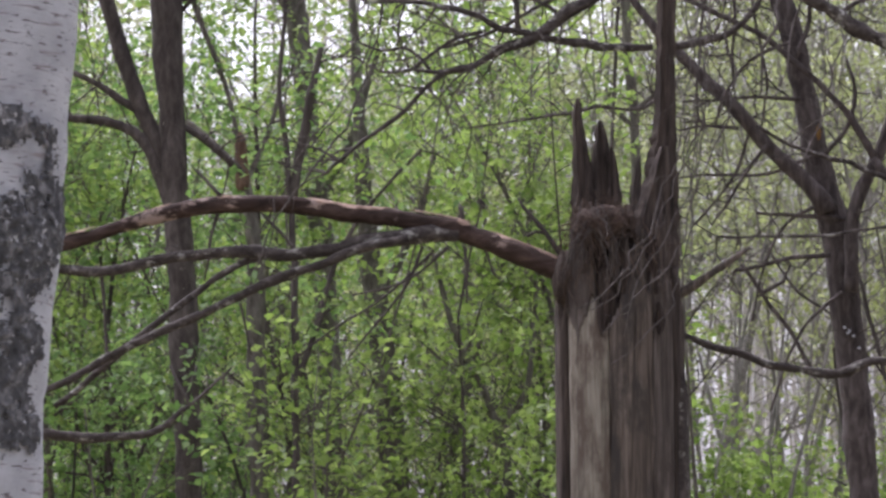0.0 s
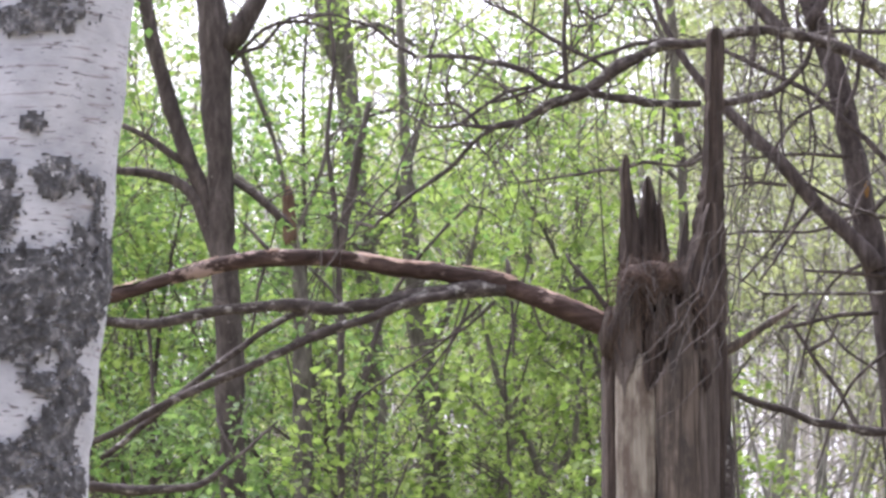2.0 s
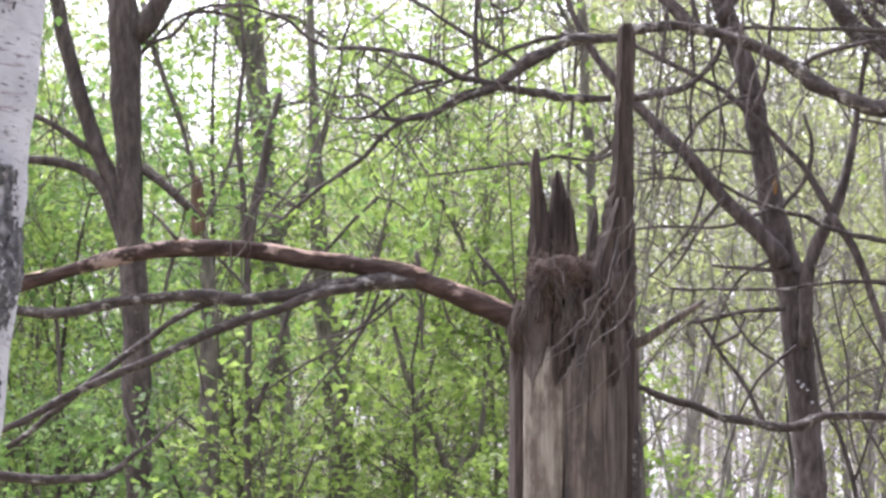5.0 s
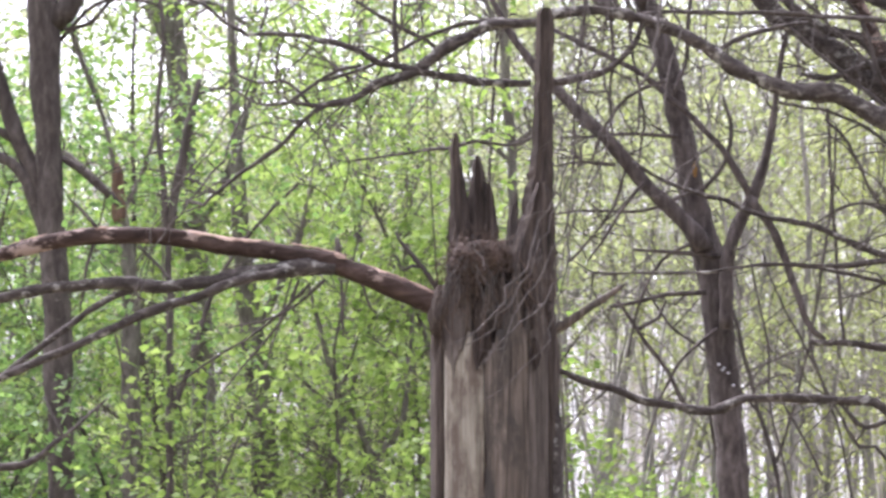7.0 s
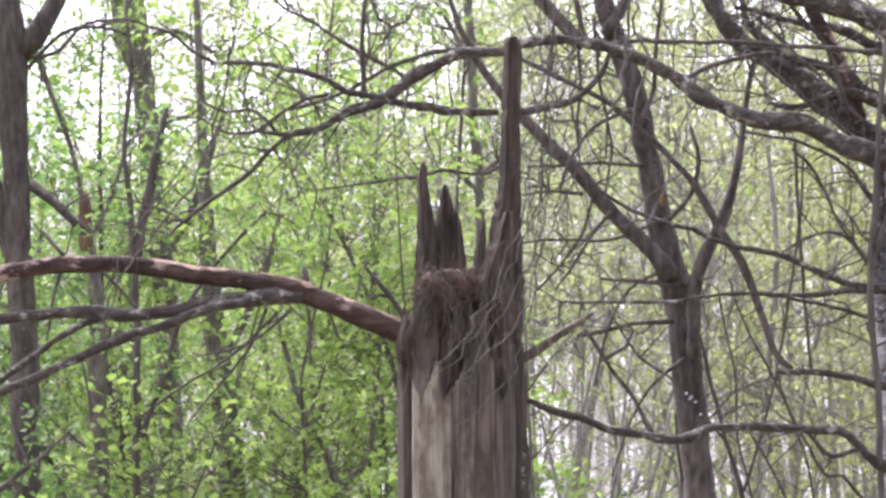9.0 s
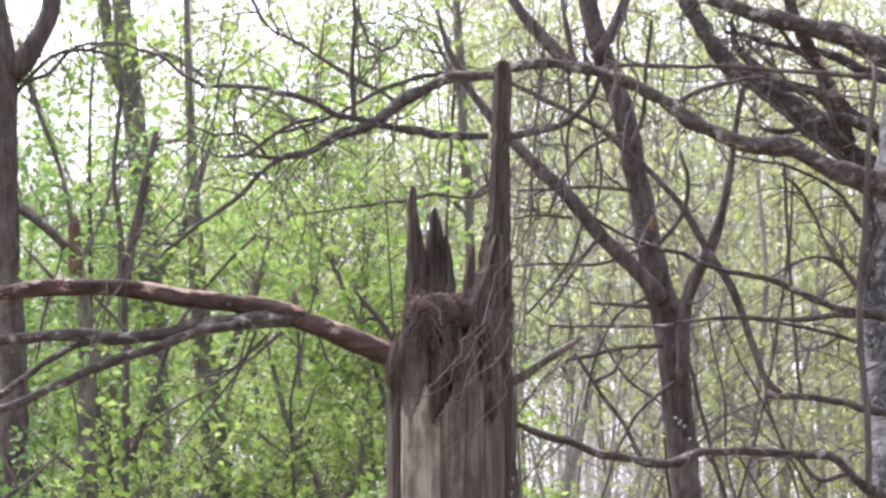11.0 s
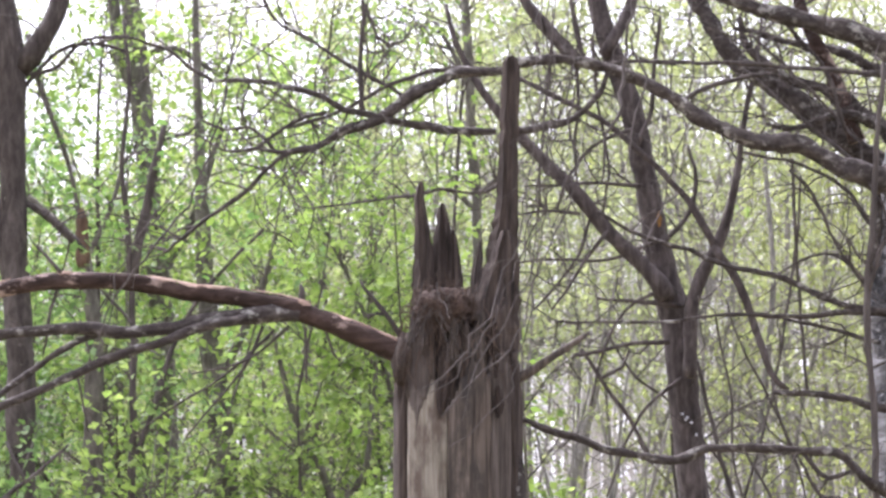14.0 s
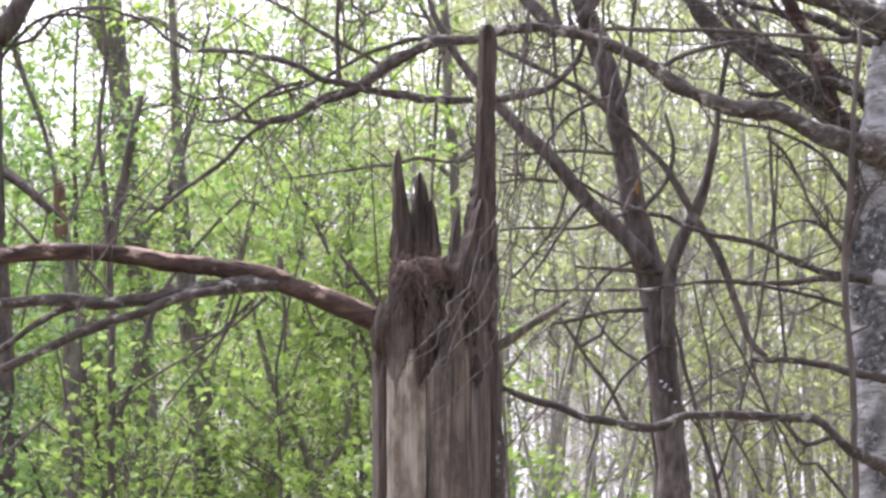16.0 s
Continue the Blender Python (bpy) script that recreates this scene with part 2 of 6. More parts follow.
def limb(name, pts, material, parent, label="", step=0.05, sides=10, rough=0.12, wob=0.006, seed=1):
    rng = random.Random(seed)
    v, f = [], []
    tube_data(v, f, smoothed(pts, step), sides, rough, wob, rng)
    return mesh_part(name, v, f, material, parent, label, smooth=True)


def side_twigs(verts, faces, pts, count, length, rng, radius=0.003, droop=0.0, level=1, ends=None, flat=0.6):
    """Crooked side twigs that leave a stem at random places, with finer ones on them."""
    p = [Vector(q[:3]) for q in pts]
    rad = [q[3] for q in pts]
    for _ in range(count):
        i = rng.randrange(max(1, len(p) // 6), len(p))
        d = (p[min(i + 1, len(p) - 1)] - p[max(i - 1, 0)]).normalized()
        q = Vector((rng.gauss(0, 1), rng.gauss(0, flat), rng.gauss(0.25, 1)))
        q = (q - d * q.dot(d)).normalized() + d * rng.uniform(0.1, 0.9)
        q.normalize()
        ln = length * rng.uniform(0.4, 1.2)
        n = 6
        r0 = min(radius * rng.uniform(0.7, 1.3), rad[i] * 0.7)
        line = []
        c = p[i].copy()
        for k in range(n):
            line.append((c.x, c.y, c.z, r0 * (1 - 0.75 * k / (n - 1))))
            q = q + Vector((rng.gauss(0, 0.33), rng.gauss(0, 0.2), rng.gauss(-droop, 0.3)))
            q.normalize()
            c = c + q * (ln / (n - 1))
        tube_data(verts, faces, line, 3 if r0 < 0.003 else 4, 0.0, 0.0, rng)
        if ends is not None:
            ends.append(line)
        if level > 1:
            side_twigs(verts, faces, line, rng.randint(2, 4), ln * 0.5, rng, r0 * 0.6, droop, level - 1, ends, flat)


def leaf_cloud(name, at, size, material, parent, seed, hang=0.3, label=""):
    """Small pointed leaves folded along their midribs, one at each given place, on random bearings."""
    g = np.random.default_rng(seed)
    c = np.asarray(at, float)
    n = len(c)
    size = np.asarray(size, float)[:, None]
    a, tilt = g.uniform(0, 2 * math.pi, n), g.normal(-hang, 0.55, n)
    d = np.stack([np.cos(a) * np.cos(tilt), np.sin(a) * np.cos(tilt), np.sin(tilt)], 1)
    s = np.cross(d, np.stack([g.normal(0, 0.5, n), g.normal(0, 0.5, n), np.ones(n)], 1))
    s /= np.linalg.norm(s, axis=1, keepdims=True) + 1e-9
    up = np.cross(s, d)
    w = size * g.uniform(0.26, 0.4, (n, 1))
    v = np.stack([c, c + d * size * 0.45 + s * w + up * size * 0.12, c + d * size, c + d * size * 0.45 - s * w + up * size * 0.12], 1).reshape(-1, 3)
    i = np.arange(n)[:, None] * 4
    f = np.concatenate([i + (0, 1, 2), i + (0, 2, 3)], 1).reshape(-1)
    me = bpy.data.meshes.new(name)
    me.vertices.add(4 * n)
    me.vertices.foreach_set("co", v.ravel())
    me.loops.add(6 * n)
    me.loops.foreach_set("vertex_index", f)
    me.polygons.add(2 * n)
    me.polygons.foreach_set("loop_start", np.arange(0, 6 * n, 3))
    me.update(calc_edges=True)
    me.validate()
    me.materials.append(material)
    ob = new(name, me)
    if parent:
        ob.parent = parent
        ob.matrix_parent_inverse = parent.matrix_world.inverted()
    return tagged(ob, label=label, kind="stuff")


def leaves_along(name, lines, per_metre, size, material, parent, rng, spread=0.05):
    """Leaves in little bunches of two to four along twigs."""
    seed = rng.randrange(1 << 30)
    g = np.random.default_rng(seed)
    at = []
    for line in lines:
        p = np.asarray(line, float)[:, :3]
        e = p[1:] - p[:-1]
        n = int(per_metre * np.sqrt((e * e).sum(1)).sum() + g.random())
        if n:
            k = g.uniform(0.25, 1, n) * (len(p) - 1)
            i = np.minimum(k.astype(int), len(p) - 2)
            at.append(p[i] + e[i] * (k - i)[:, None])
    if not at:
        return None
    at = np.concatenate(at)
    at = at + g.normal(0, spread, at.shape)
    at = np.repeat(at, 7, 0)
    at = at + g.normal(0, size * 0.62, at.shape)
    return leaf_cloud(name, at, size * g.uniform(0.6, 1.25, len(at)), material, parent, seed)


def ground_z(x, y):
    return 0.18 * noise.noise(Vector((x * 0.13, y * 0.13, 0.4))) + 0.05 * noise.noise(Vector((x * 0.6, y * 0.6, 2.0)))


def tree_base(pts):
    """Carries a stem down into the ground below its lowest given point."""
    x, y, z, r = pts[0]
    bx = x - (pts[1][0] - x) / max(0.2, pts[1][2] - z) * z * 0.5
    g = ground_z(bx, y)
    return [(bx, y, g - 0.08, r * 1.5), (bx, y, g + 0.12, r * 1.2), (x * 0.4 + bx * 0.6, y, g + z * 0.5, r * 1.06), *pts]


def leafy_tree(name, x, y, height, radius, bark, leaf, rng, branches=16, twig=0.5, density=14, size=0.05, lean=(0, 0), first=0.2, label="", category="tree", group="", reach=0.9, twig_mat=None):
    """A thin-stemmed young tree: tapered crooked trunk, limbs, twigs and a loose crown of separate leaves."""
    g = ground_z(x, y)
    root = thing(name, (x, y, g), label, category, group)
    n = 9
    line, c = [], np.array([x, y, g - 0.08])
    d = np.array([lean[0], lean[1], 1.0])
    for k in range(n):
        line.append((*c, radius * (1 - 0.88 * (k / (n - 1)) ** 0.9) * (1.35 if k == 0 else 1)))
        d = d + np.array([rng.gauss(0, 0.085), rng.gauss(0, 0.06), 0])
        c = c + d / np.linalg.norm(d) * height / (n - 1)
    stem = smoothed(line, 0.25)
    v, f = [], []
    tube_data(v, f, stem, 8, 0.1, 0.012, rng)
    mesh_part("trunk", v, f, bark, root, smooth=True)
    tv, tf, ends = [], [], []
    lo = int(len(stem) * first)
    for _ in range(branches):
        i = rng.randrange(lo, len(stem) - 1)
        up = i / len(stem)
        a = rng.uniform(0, 2 * math.pi)
        ln = reach * rng.uniform(0.5, 1.2) * (1.15 - up * 0.7)
        q = np.array([math.cos(a), math.sin(a), rng.uniform(0.3, 1.1)])
        q /= np.linalg.norm(q)
        c = stem[i, :3].copy()
        bl = []
        m = 6
        for k in range(m):
            bl.append((*c, stem[i, 3] * 0.42 * (1 - 0.8 * k / (m - 1)) + 0.0012))
            q = q + np.array([rng.gauss(0, 0.16), rng.gauss(0, 0.16), rng.gauss(0.02, 0.12)])
            q /= np.linalg.norm(q)
            c = c + q * ln / (m - 1)
        bl = np.array(bl)
        if ln > reach * 0.85 and up < 0.7:
            v, f = [], []
            tube_data(v, f, bl, 6, 0.1, 0, rng)
            mesh_part("limb", v, f, bark, root, smooth=True)
        else:
            tube_data(tv, tf, bl, 5, 0.05, 0, rng)
        ends.append(bl)
        side_twigs(tv, tf, bl, rng.randint(4, 7), twig, rng, 0.0035, 0.02, 1, ends, 1.0)
    mesh_part("twigwork", tv, tf, twig_mat or TWIGS, root, kind="stuff")
    if density:
        leaves_along("crown", ends, density, size, leaf, root, rng)
    return root


# ---------------------------------------------------------------- ground
gv, gf = [], []
N = 120
xs = [math.copysign(abs(k / (N / 2)) ** 2.6 * 1500, k) for k in range(-N // 2, N // 2 + 1)]
for yy in xs:
    for xx in xs:
        far = max(abs(xx), abs(yy))
        gv.append((xx, yy + 14, ground_z(xx, yy + 14) * min(1, 60 / (far + 1))))
for j in range(N):
    for i in range(N):
        a = j * (N + 1) + i
        gf.append((a, a + 1, a + N + 2, a + N + 1))
ground = mesh_part("ground", gv, gf, LITTER, None, "forest floor of brown leaf litter and moss", "structure", True)
tagged(ground, category="ground")

# ---------------------------------------------------------------- the broken stump
SX, SY = 0.064, 13.0
SR = 0.235
RIM = 3.292


stump = thing("tree_stump", (SX, SY, ground_z(SX, SY)), "tall broken dead tree stump of weathered brown wood with splintered top", "stump")


def stump_radius(a, z):
    """Ribbed, cracked wood, a little flared at the root."""
    v = Vector((math.sin(a) * 2.2, math.cos(a) * 2.2, z * 0.35))
    rib = 0.07 * noise.noise(v * 1.6) + 0.045 * noise.noise(Vector((math.sin(a) * 7, math.cos(a) * 7, z * 1.3))) + 0.02 * noise.noise(Vector((math.sin(a) * 20, math.cos(a) * 20, z * 4)))
    crack = abs(noise.noise(Vector((math.sin(a) * 5 + 4, math.cos(a) * 5, z * 0.22))))
    rib -= 0.10 * max(0, 0.13 - crack) / 0.13
    flare = 0.55 * math.exp(-z / 0.35)
    r = SR * (0.935 + rib + flare)
    if math.sin(a) < 0:
        r *= 1 - 0.16 * max(0, min(1, (z - RIM + 0.17) / 0.12)) * -math.sin(a)
        r *= 1 + 0.07 * math.exp(-((z - RIM + 0.25) / 0.09) ** 2) * -math.sin(a)
    for ha, hz, wa, hz2, depth in ((-0.33, RIM - 0.10, 0.13, 0.055, 0.62), (0.68, RIM - 0.37, 0.10, 0.05, 0.35), (-0.05, RIM - 0.22, 0.08, 0.13, 0.3), (-0.62, RIM - 0.06, 0.07, 0.09, 0.35), (0.4, RIM - 0.12, 0.1, 0.1, 0.45)):
        r *= 1 - depth * math.exp(-((a - ha) / wa) ** 2 - ((z - hz) / hz2) ** 2)
    return r


def stump_rim(a):
    """The front wall has broken away in steps; the back stands higher."""
    jag = 0.07 * noise.noise(Vector((a * 4, 1.7, 0))) + 0.09 * abs(noise.noise(Vector((a * 11, 4.2, 0)))) + 0.04 * noise.noise(Vector((a * 29, 2.2, 0)))
    back = (0.5 - 0.5 * math.cos(a)) ** 1.2
    side = max(0, math.sin(a)) ** 2
    return RIM - 0.17 + jag + 0.2 * back + 0.12 * side


bm = bmesh.new()
NA, NZ = 140, 90
rings = []
for k in range(NZ + 1):
    ring = []
    for s in range(NA):
        a = -math.pi + 2 * math.pi * s / NA
        z = ground_z(SX, SY) - 0.1 + (stump_rim(a) + 0.1) * (k / NZ) ** 0.8
        r = stump_radius(a, z)
        ring.append(bm.verts.new((SX + r * math.sin(a), SY - r * math.cos(a), z)))
    rings.append(ring)
inner = []
for s in range(NA):
    a = -math.pi + 2 * math.pi * s / NA
    r = SR * 0.72
    inner.append(bm.verts.new((SX + r * math.sin(a), SY - r * math.cos(a), RIM - 0.34)))
rings.append(inner)
for k in range(len(rings) - 1):
    for s in range(NA):
        t = (s + 1) % NA
        bm.faces.new((rings[k][s], rings[k][t], rings[k + 1][t], rings[k + 1][s]))
bm.faces.new(inner)
# the dark wood colour also paints shade into the gaps between the slabs
stump_trunk = part("trunk", bm, ROTWOOD, stump)
bm = bmesh.new()
bmesh.ops.create_uvsphere(bm, u_segments=40, v_segments=24, radius=1)
for vert in bm.verts:
    c = vert.co
    k = 1 + 0.16 * noise.noise(Vector((c.x * 4, c.y * 4, c.z * 0.8))) + 0.08 * noise.noise(Vector((c.x * 11, c.y * 11, c.z)))
    vert.co = (SX - 0.015 + c.x * 0.165 * k, SY + 0.02 + c.y * 0.155 * k, RIM - 0.24 + max(-0.12, c.z * 0.19 * k))
part("rotten_core", bm, ROTWOOD, stump, "dark crumbling heartwood")


def slab(name, a0, a1, z0, z1, lift, material, label, seed, n=22, m=60, ragged=0.06, peak=0.0, at=0.45, low=0.0):
    """A curved plate of wood or bark that lies on the stump, ragged above and along its sides."""
    bm = bmesh.new()
    rows_out, rows_in = [], []
    for k in range(m + 1):
        ro, ri = [], []
        for s in range(n + 1):
            u = s / n
            top = z1 - peak * (abs(u - at) * 2) ** 0.8 + ragged * noise.noise(Vector((u * 5, seed, 0))) + 0.5 * ragged * noise.noise(Vector((u * 15, seed, 3)))
            foot = z0 + low * (abs(u - 0.55) * 2) ** 0.8 + low * 0.6 * noise.noise(Vector((u * 7, seed, 11)))
            z = foot + (top - foot) * k / m
            e = 0.05 * noise.noise(Vector((z * 5, seed, 7 + (u > 0.5))))
            a = a0 + (a1 - a0) * u + e * (abs(u - 0.5) * 2) ** 2
            edge = min(1, 6 * min(u, 1 - u) + 0.25) * min(1, (m - k) / 3 + 0.35) * (min(1, k / 8) if low else 1)
            r = SR * (0.985 + 0.6 * math.exp(-max(z, 0) / 0.35)) + lift * edge + 0.006 * noise.noise(Vector((a * 14, z * 0.7, seed)))
            ro.append(bm.verts.new((SX + r * math.sin(a), SY - r * math.cos(a), z)))
            r = SR * 0.9
            ri.append(bm.verts.new((SX + r * math.sin(a), SY - r * math.cos(a), z)))
        rows_out.append(ro)
        rows_in.append(ri)
    for k in range(m):
        for s in range(n):
            bm.faces.new((rows_out[k][s], rows_out[k][s + 1], rows_out[k + 1][s + 1], rows_out[k + 1][s]))
        bm.faces.new((rows_in[k][0], rows_out[k][0], rows_out[k + 1][0], rows_in[k + 1][0]))
        bm.faces.new((rows_out[k][n], rows_in[k][n], rows_in[k + 1][n], rows_out[k + 1][n]))
    for s in range(n):
        bm.faces.new((rows_out[m][s], rows_out[m][s + 1], rows_in[m][s + 1], rows_in[m][s]))
    return part(name, bm, material, stump_trunk, label)


slab("sapwood", -1.0, -0.20, 0.1, RIM - 0.17, 0.012, SAPWOOD, "bare pale tan sapwood", 1.0, peak=0.24, ragged=0.1)
slab("sapwood", -1.08, -0.42, RIM - 0.5, RIM - 0.05, 0.017, GREYWOOD, "grey weathered sapwood", 3.0, peak=0.14, ragged=0.12, low=0.2)
slab("wood_strip", 0.55, 1.02, 0.1, RIM - 0.14, 0.012, GREYWOOD, "grey split wood", 5.0, peak=0.12)
slab("wood_strip", -0.18, 0.54, 0.1, RIM - 0.17, 0.008, DEADWOOD, "smooth brown heartwood", 9.0, ragged=0.14, peak=0.16, at=0.75)
slab("bark_strip", -1.75, -1.08, 0.1, RIM - 0.2, 0.02, ROTWOOD, "dark old bark", 13.0, ragged=0.12, peak=0.1)
slab("bark_strip", 1.05, 1.8, 0.1, RIM - 0.3, 0.014, ROTWOOD, "dark old bark", 17.0, ragged=0.2)
slab("bark_strip", 1.1, 1.75, 0.1, RIM - 0.62, 0.03, LIMBBARK, "rough flaking bark", 19.0, ragged=0.3)
bm = bmesh.new()
bmesh.ops.create_uvsphere(bm, u_segments=32, v_segments=20, radius=1)
cx, cy, cz = (-0.137, 12.930, 3.080)
for vert in bm.verts:
    c = vert.co.copy()
    k = 1 + 0.25 * noise.noise(Vector((c.x * 3, c.y * 3, c.z * 1.2))) + 0.12 * noise.noise(Vector((c.x * 8, c.y * 8, c.z * 2)))
    vert.co = (cx + c.x * 0.062 * k, cy + c.y * 0.09 * k, cz + c.z * 0.105 * k)
part("limb_collar", bm, ROTWOOD, stump, "dark swollen limb collar")


def shard(name, pts, thick, material, seed, label=""):
    """A splinter of wood: a flat ragged blade along (x, y, z, half width), ending in a broken point."""
    p = smoothed(pts, 0.025)
    bm = bmesh.new()
    prev = None
    k = len(p)
    for i, (x, y, z, w) in enumerate(p):
        j = noise.noise(Vector((i * 0.5, seed, 0))) * w * 0.24
        l = noise.noise(Vector((i * 0.8, seed, 5))) * w * 0.26
        th = thick * (1 - 0.5 * i / k)
        ring = [bm.verts.new(q) for q in ((x - w + l, y, z), (x - w * 0.45 + j, y - th, z), (x - w * 0.05, y - th * 0.62, z), (x + w * 0.4 + j, y - th * 1.05, z), (x + w + j, y - th * 0.1, z), (x + w * 0.4, y + th, z), (x - w * 0.4, y + th * 0.9, z))]
        if prev:
            for s in range(7):
                bm.faces.new((prev[s], prev[(s + 1) % 7], ring[(s + 1) % 7], ring[s]))
        else:
            bm.faces.new(list(reversed(ring)))
        prev = ring
    bm.faces.new(prev)
    return part(name, bm, material, stump_trunk, label, smooth=False)


shard("back_wall", [(-0.028, 13.16, 3.224, 0.0972), (-0.028, 13.16, 3.426, 0.0950), (-0.029, 13.16, 3.494, 0.0906), (-0.034, 13.16, 3.534, 0.0818), (-0.042, 13.16, 3.570, 0.0597)], 0.03, ROTWOOD, 31, "ragged standing back wall of the hollow top")
shard("splinter", [(-0.077, 13.10, 3.306, 0.0418), (-0.076, 13.10, 3.463, 0.0396), (-0.080, 13.10, 3.552, 0.0374), (-0.086, 13.10, 3.642, 0.0275), (-0.093, 13.10, 3.710, 0.0220), (-0.095, 13.10, 3.755, 0.0198), (-0.092, 13.10, 3.789, 0.0165), (-0.090, 13.10, 3.814, 0.0077)], 0.03, ROTWOOD, 1)
shard("splinter", [(0.012, 13.15, 3.312, 0.0596), (0.010, 13.15, 3.469, 0.0574), (0.002, 13.15, 3.555, 0.0486), (0.000, 13.15, 3.627, 0.0331), (-0.004, 13.15, 3.684, 0.0221), (-0.006, 13.15, 3.713, 0.0155), (-0.006, 13.15, 3.733, 0.0066)], 0.035, ROTWOOD, 2)
shard("pole_foot", [(0.192, 12.94, 3.130, 0.0913), (0.195, 12.94, 3.284, 0.0869), (0.211, 12.94, 3.394, 0.0674), (0.225, 12.94, 3.461, 0.0543), (0.236, 12.94, 3.527, 0.0413), (0.243, 12.94, 3.593, 0.0174)], 0.05, ROTWOOD, 33, "flared foot of the upright splinter")
shard("splinter", [(0.049, 13.13, 3.398, 0.0309), (0.044, 13.13, 3.533, 0.0198), (0.040, 13.13, 3.596, 0.0132), (0.038, 13.13, 3.623, 0.0044)], 0.015, ROTWOOD, 12)
shard("splinter", [(0.129, 13.10, 3.305, 0.0308), (0.133, 13.10, 3.462, 0.0220), (0.142, 13.10, 3.529, 0.0132), (0.147, 13.10, 3.574, 0.0044)], 0.02, GREYWOOD, 3)
shard("pole", [(0.220, 13.00, 3.026, 0.0786), (0.220, 13.00, 3.247, 0.0786), (0.225, 13.00, 3.447, 0.0720), (0.234, 13.00, 3.559, 0.0589), (0.247, 13.00, 3.715, 0.0437), (0.252, 13.00, 3.895, 0.0393), (0.257, 13.00, 4.075, 0.0371), (0.262, 13.00, 4.234, 0.0371), (0.262, 13.00, 4.274, 0.0327), (0.264, 13.00, 4.295, 0.0196)], 0.045, ROTWOOD, 4, "tall upright splinter of dark wood")
for seed, pts in ((23, [(0.044, 13.00, 2.916, 0.0218), (0.044, 12.86, 2.989, 0.0194), (0.043, 12.78, 3.111, 0.0193), (0.039, 12.78, 3.208, 0.0150), (0.039, 12.78, 3.280, 0.0086)]), (24, [(0.127, 13.00, 2.828, 0.0415), (0.126, 12.86, 2.902, 0.0410), (0.130, 12.80, 3.069, 0.0344), (0.139, 12.80, 3.178, 0.0215), (0.152, 12.80, 3.255, 0.0064)]),
                  (25, [(-0.070, 12.95, 3.020, 0.0174), (-0.069, 12.80, 3.091, 0.0172), (-0.065, 12.80, 3.178, 0.0107), (-0.061, 12.80, 3.226, 0.0043)]), (26, [(-0.122, 12.95, 3.064, 0.0152), (-0.121, 12.84, 3.139, 0.0151), (-0.117, 12.84, 3.227, 0.0108), (-0.113, 12.84, 3.304, 0.0043)])):
    shard("splinter", pts, 0.02, GREYWOOD if seed % 2 else DEADWOOD, seed)

# raised dark blades stand in for shade inside clefts and a knot hole
for seed, wide, pts in ((41, 0.016, [(0.214, 12.80, 2.848, 0.0043), (0.216, 12.80, 2.874, 0.0172), (0.216, 12.80, 2.904, 0.0215), (0.214, 12.80, 2.935, 0.0150), (0.212, 12.80, 2.972, 0.0064)]), (42, 0.012, [(-0.008, 12.77, 2.844, 0.0043), (-0.004, 12.77, 2.892, 0.0171), (0.002, 12.77, 2.935, 0.0279), (0.009, 12.77, 2.968, 0.0236), (0.018, 12.77, 3.000, 0.0064)]), (43, 0.014, [(0.203, 12.80, 3.004, 0.0064), (0.204, 12.80, 3.091, 0.0150), (0.199, 12.80, 3.178, 0.0150), (0.195, 12.80, 3.248, 0.0064)])):
    shard("cleft_shade_blade", pts, wide, CLEFT_SHADE, seed, "black blade painted as the shade inside a cleft")

# limbs that still hang on the stump
MAIN = [(-0.074, 12.95, 3.053, 0.0500), (-0.172, 12.95, 3.112, 0.0457), (-0.314, 12.95, 3.179, 0.0413), (-0.424, 12.95, 3.220, 0.0413), (-0.534, 12.95, 3.269, 0.0413), (-0.665, 12.95, 3.303, 0.0391), (-0.797, 12.95, 3.326, 0.0348), (-0.974, 12.95, 3.345, 0.0326), (-1.150, 12.95, 3.377, 0.0326), (-1.305, 12.95, 3.391, 0.0348), (-1.415, 12.95, 3.389, 0.0348), (-1.526, 12.95, 3.386, 0.0326), (-1.658, 12.95, 3.364, 0.0326), (-1.791, 12.95, 3.332, 0.0283), (-1.923, 12.95, 3.292, 0.0261), (-2.078, 12.95, 3.249, 0.0283), (-2.254, 12.95, 3.196, 0.0261), (-2.430, 12.95, 3.124, 0.0239)]
main_limb = limb("limb", MAIN, PEELING, stump, "long arching dead limb with red-brown peeling bark", 0.04, 14, 0.16, 0.006, 3)
limb("limb", [(-0.555, 12.93, 3.255, 0.0261), (-0.664, 12.93, 3.260, 0.0369), (-0.774, 12.93, 3.248, 0.0326), (-0.928, 12.93, 3.231, 0.0282), (-1.060, 12.93, 3.205, 0.0261), (-1.213, 12.93, 3.186, 0.0261), (-1.346, 12.93, 3.198, 0.0261), (-1.478, 12.93, 3.199, 0.0239), (-1.676, 12.93, 3.180, 0.0217), (-1.830, 12.93, 3.147, 0.0217), (-1.962, 12.93, 3.126, 0.0217), (-2.095, 12.93, 3.138, 0.0195), (-2.250, 12.93, 3.150, 0.0174), (-2.405, 12.93, 3.133, 0.0152)], LIMBBARK, stump, "", 0.04, 12, 0.14, 0.006, 4)
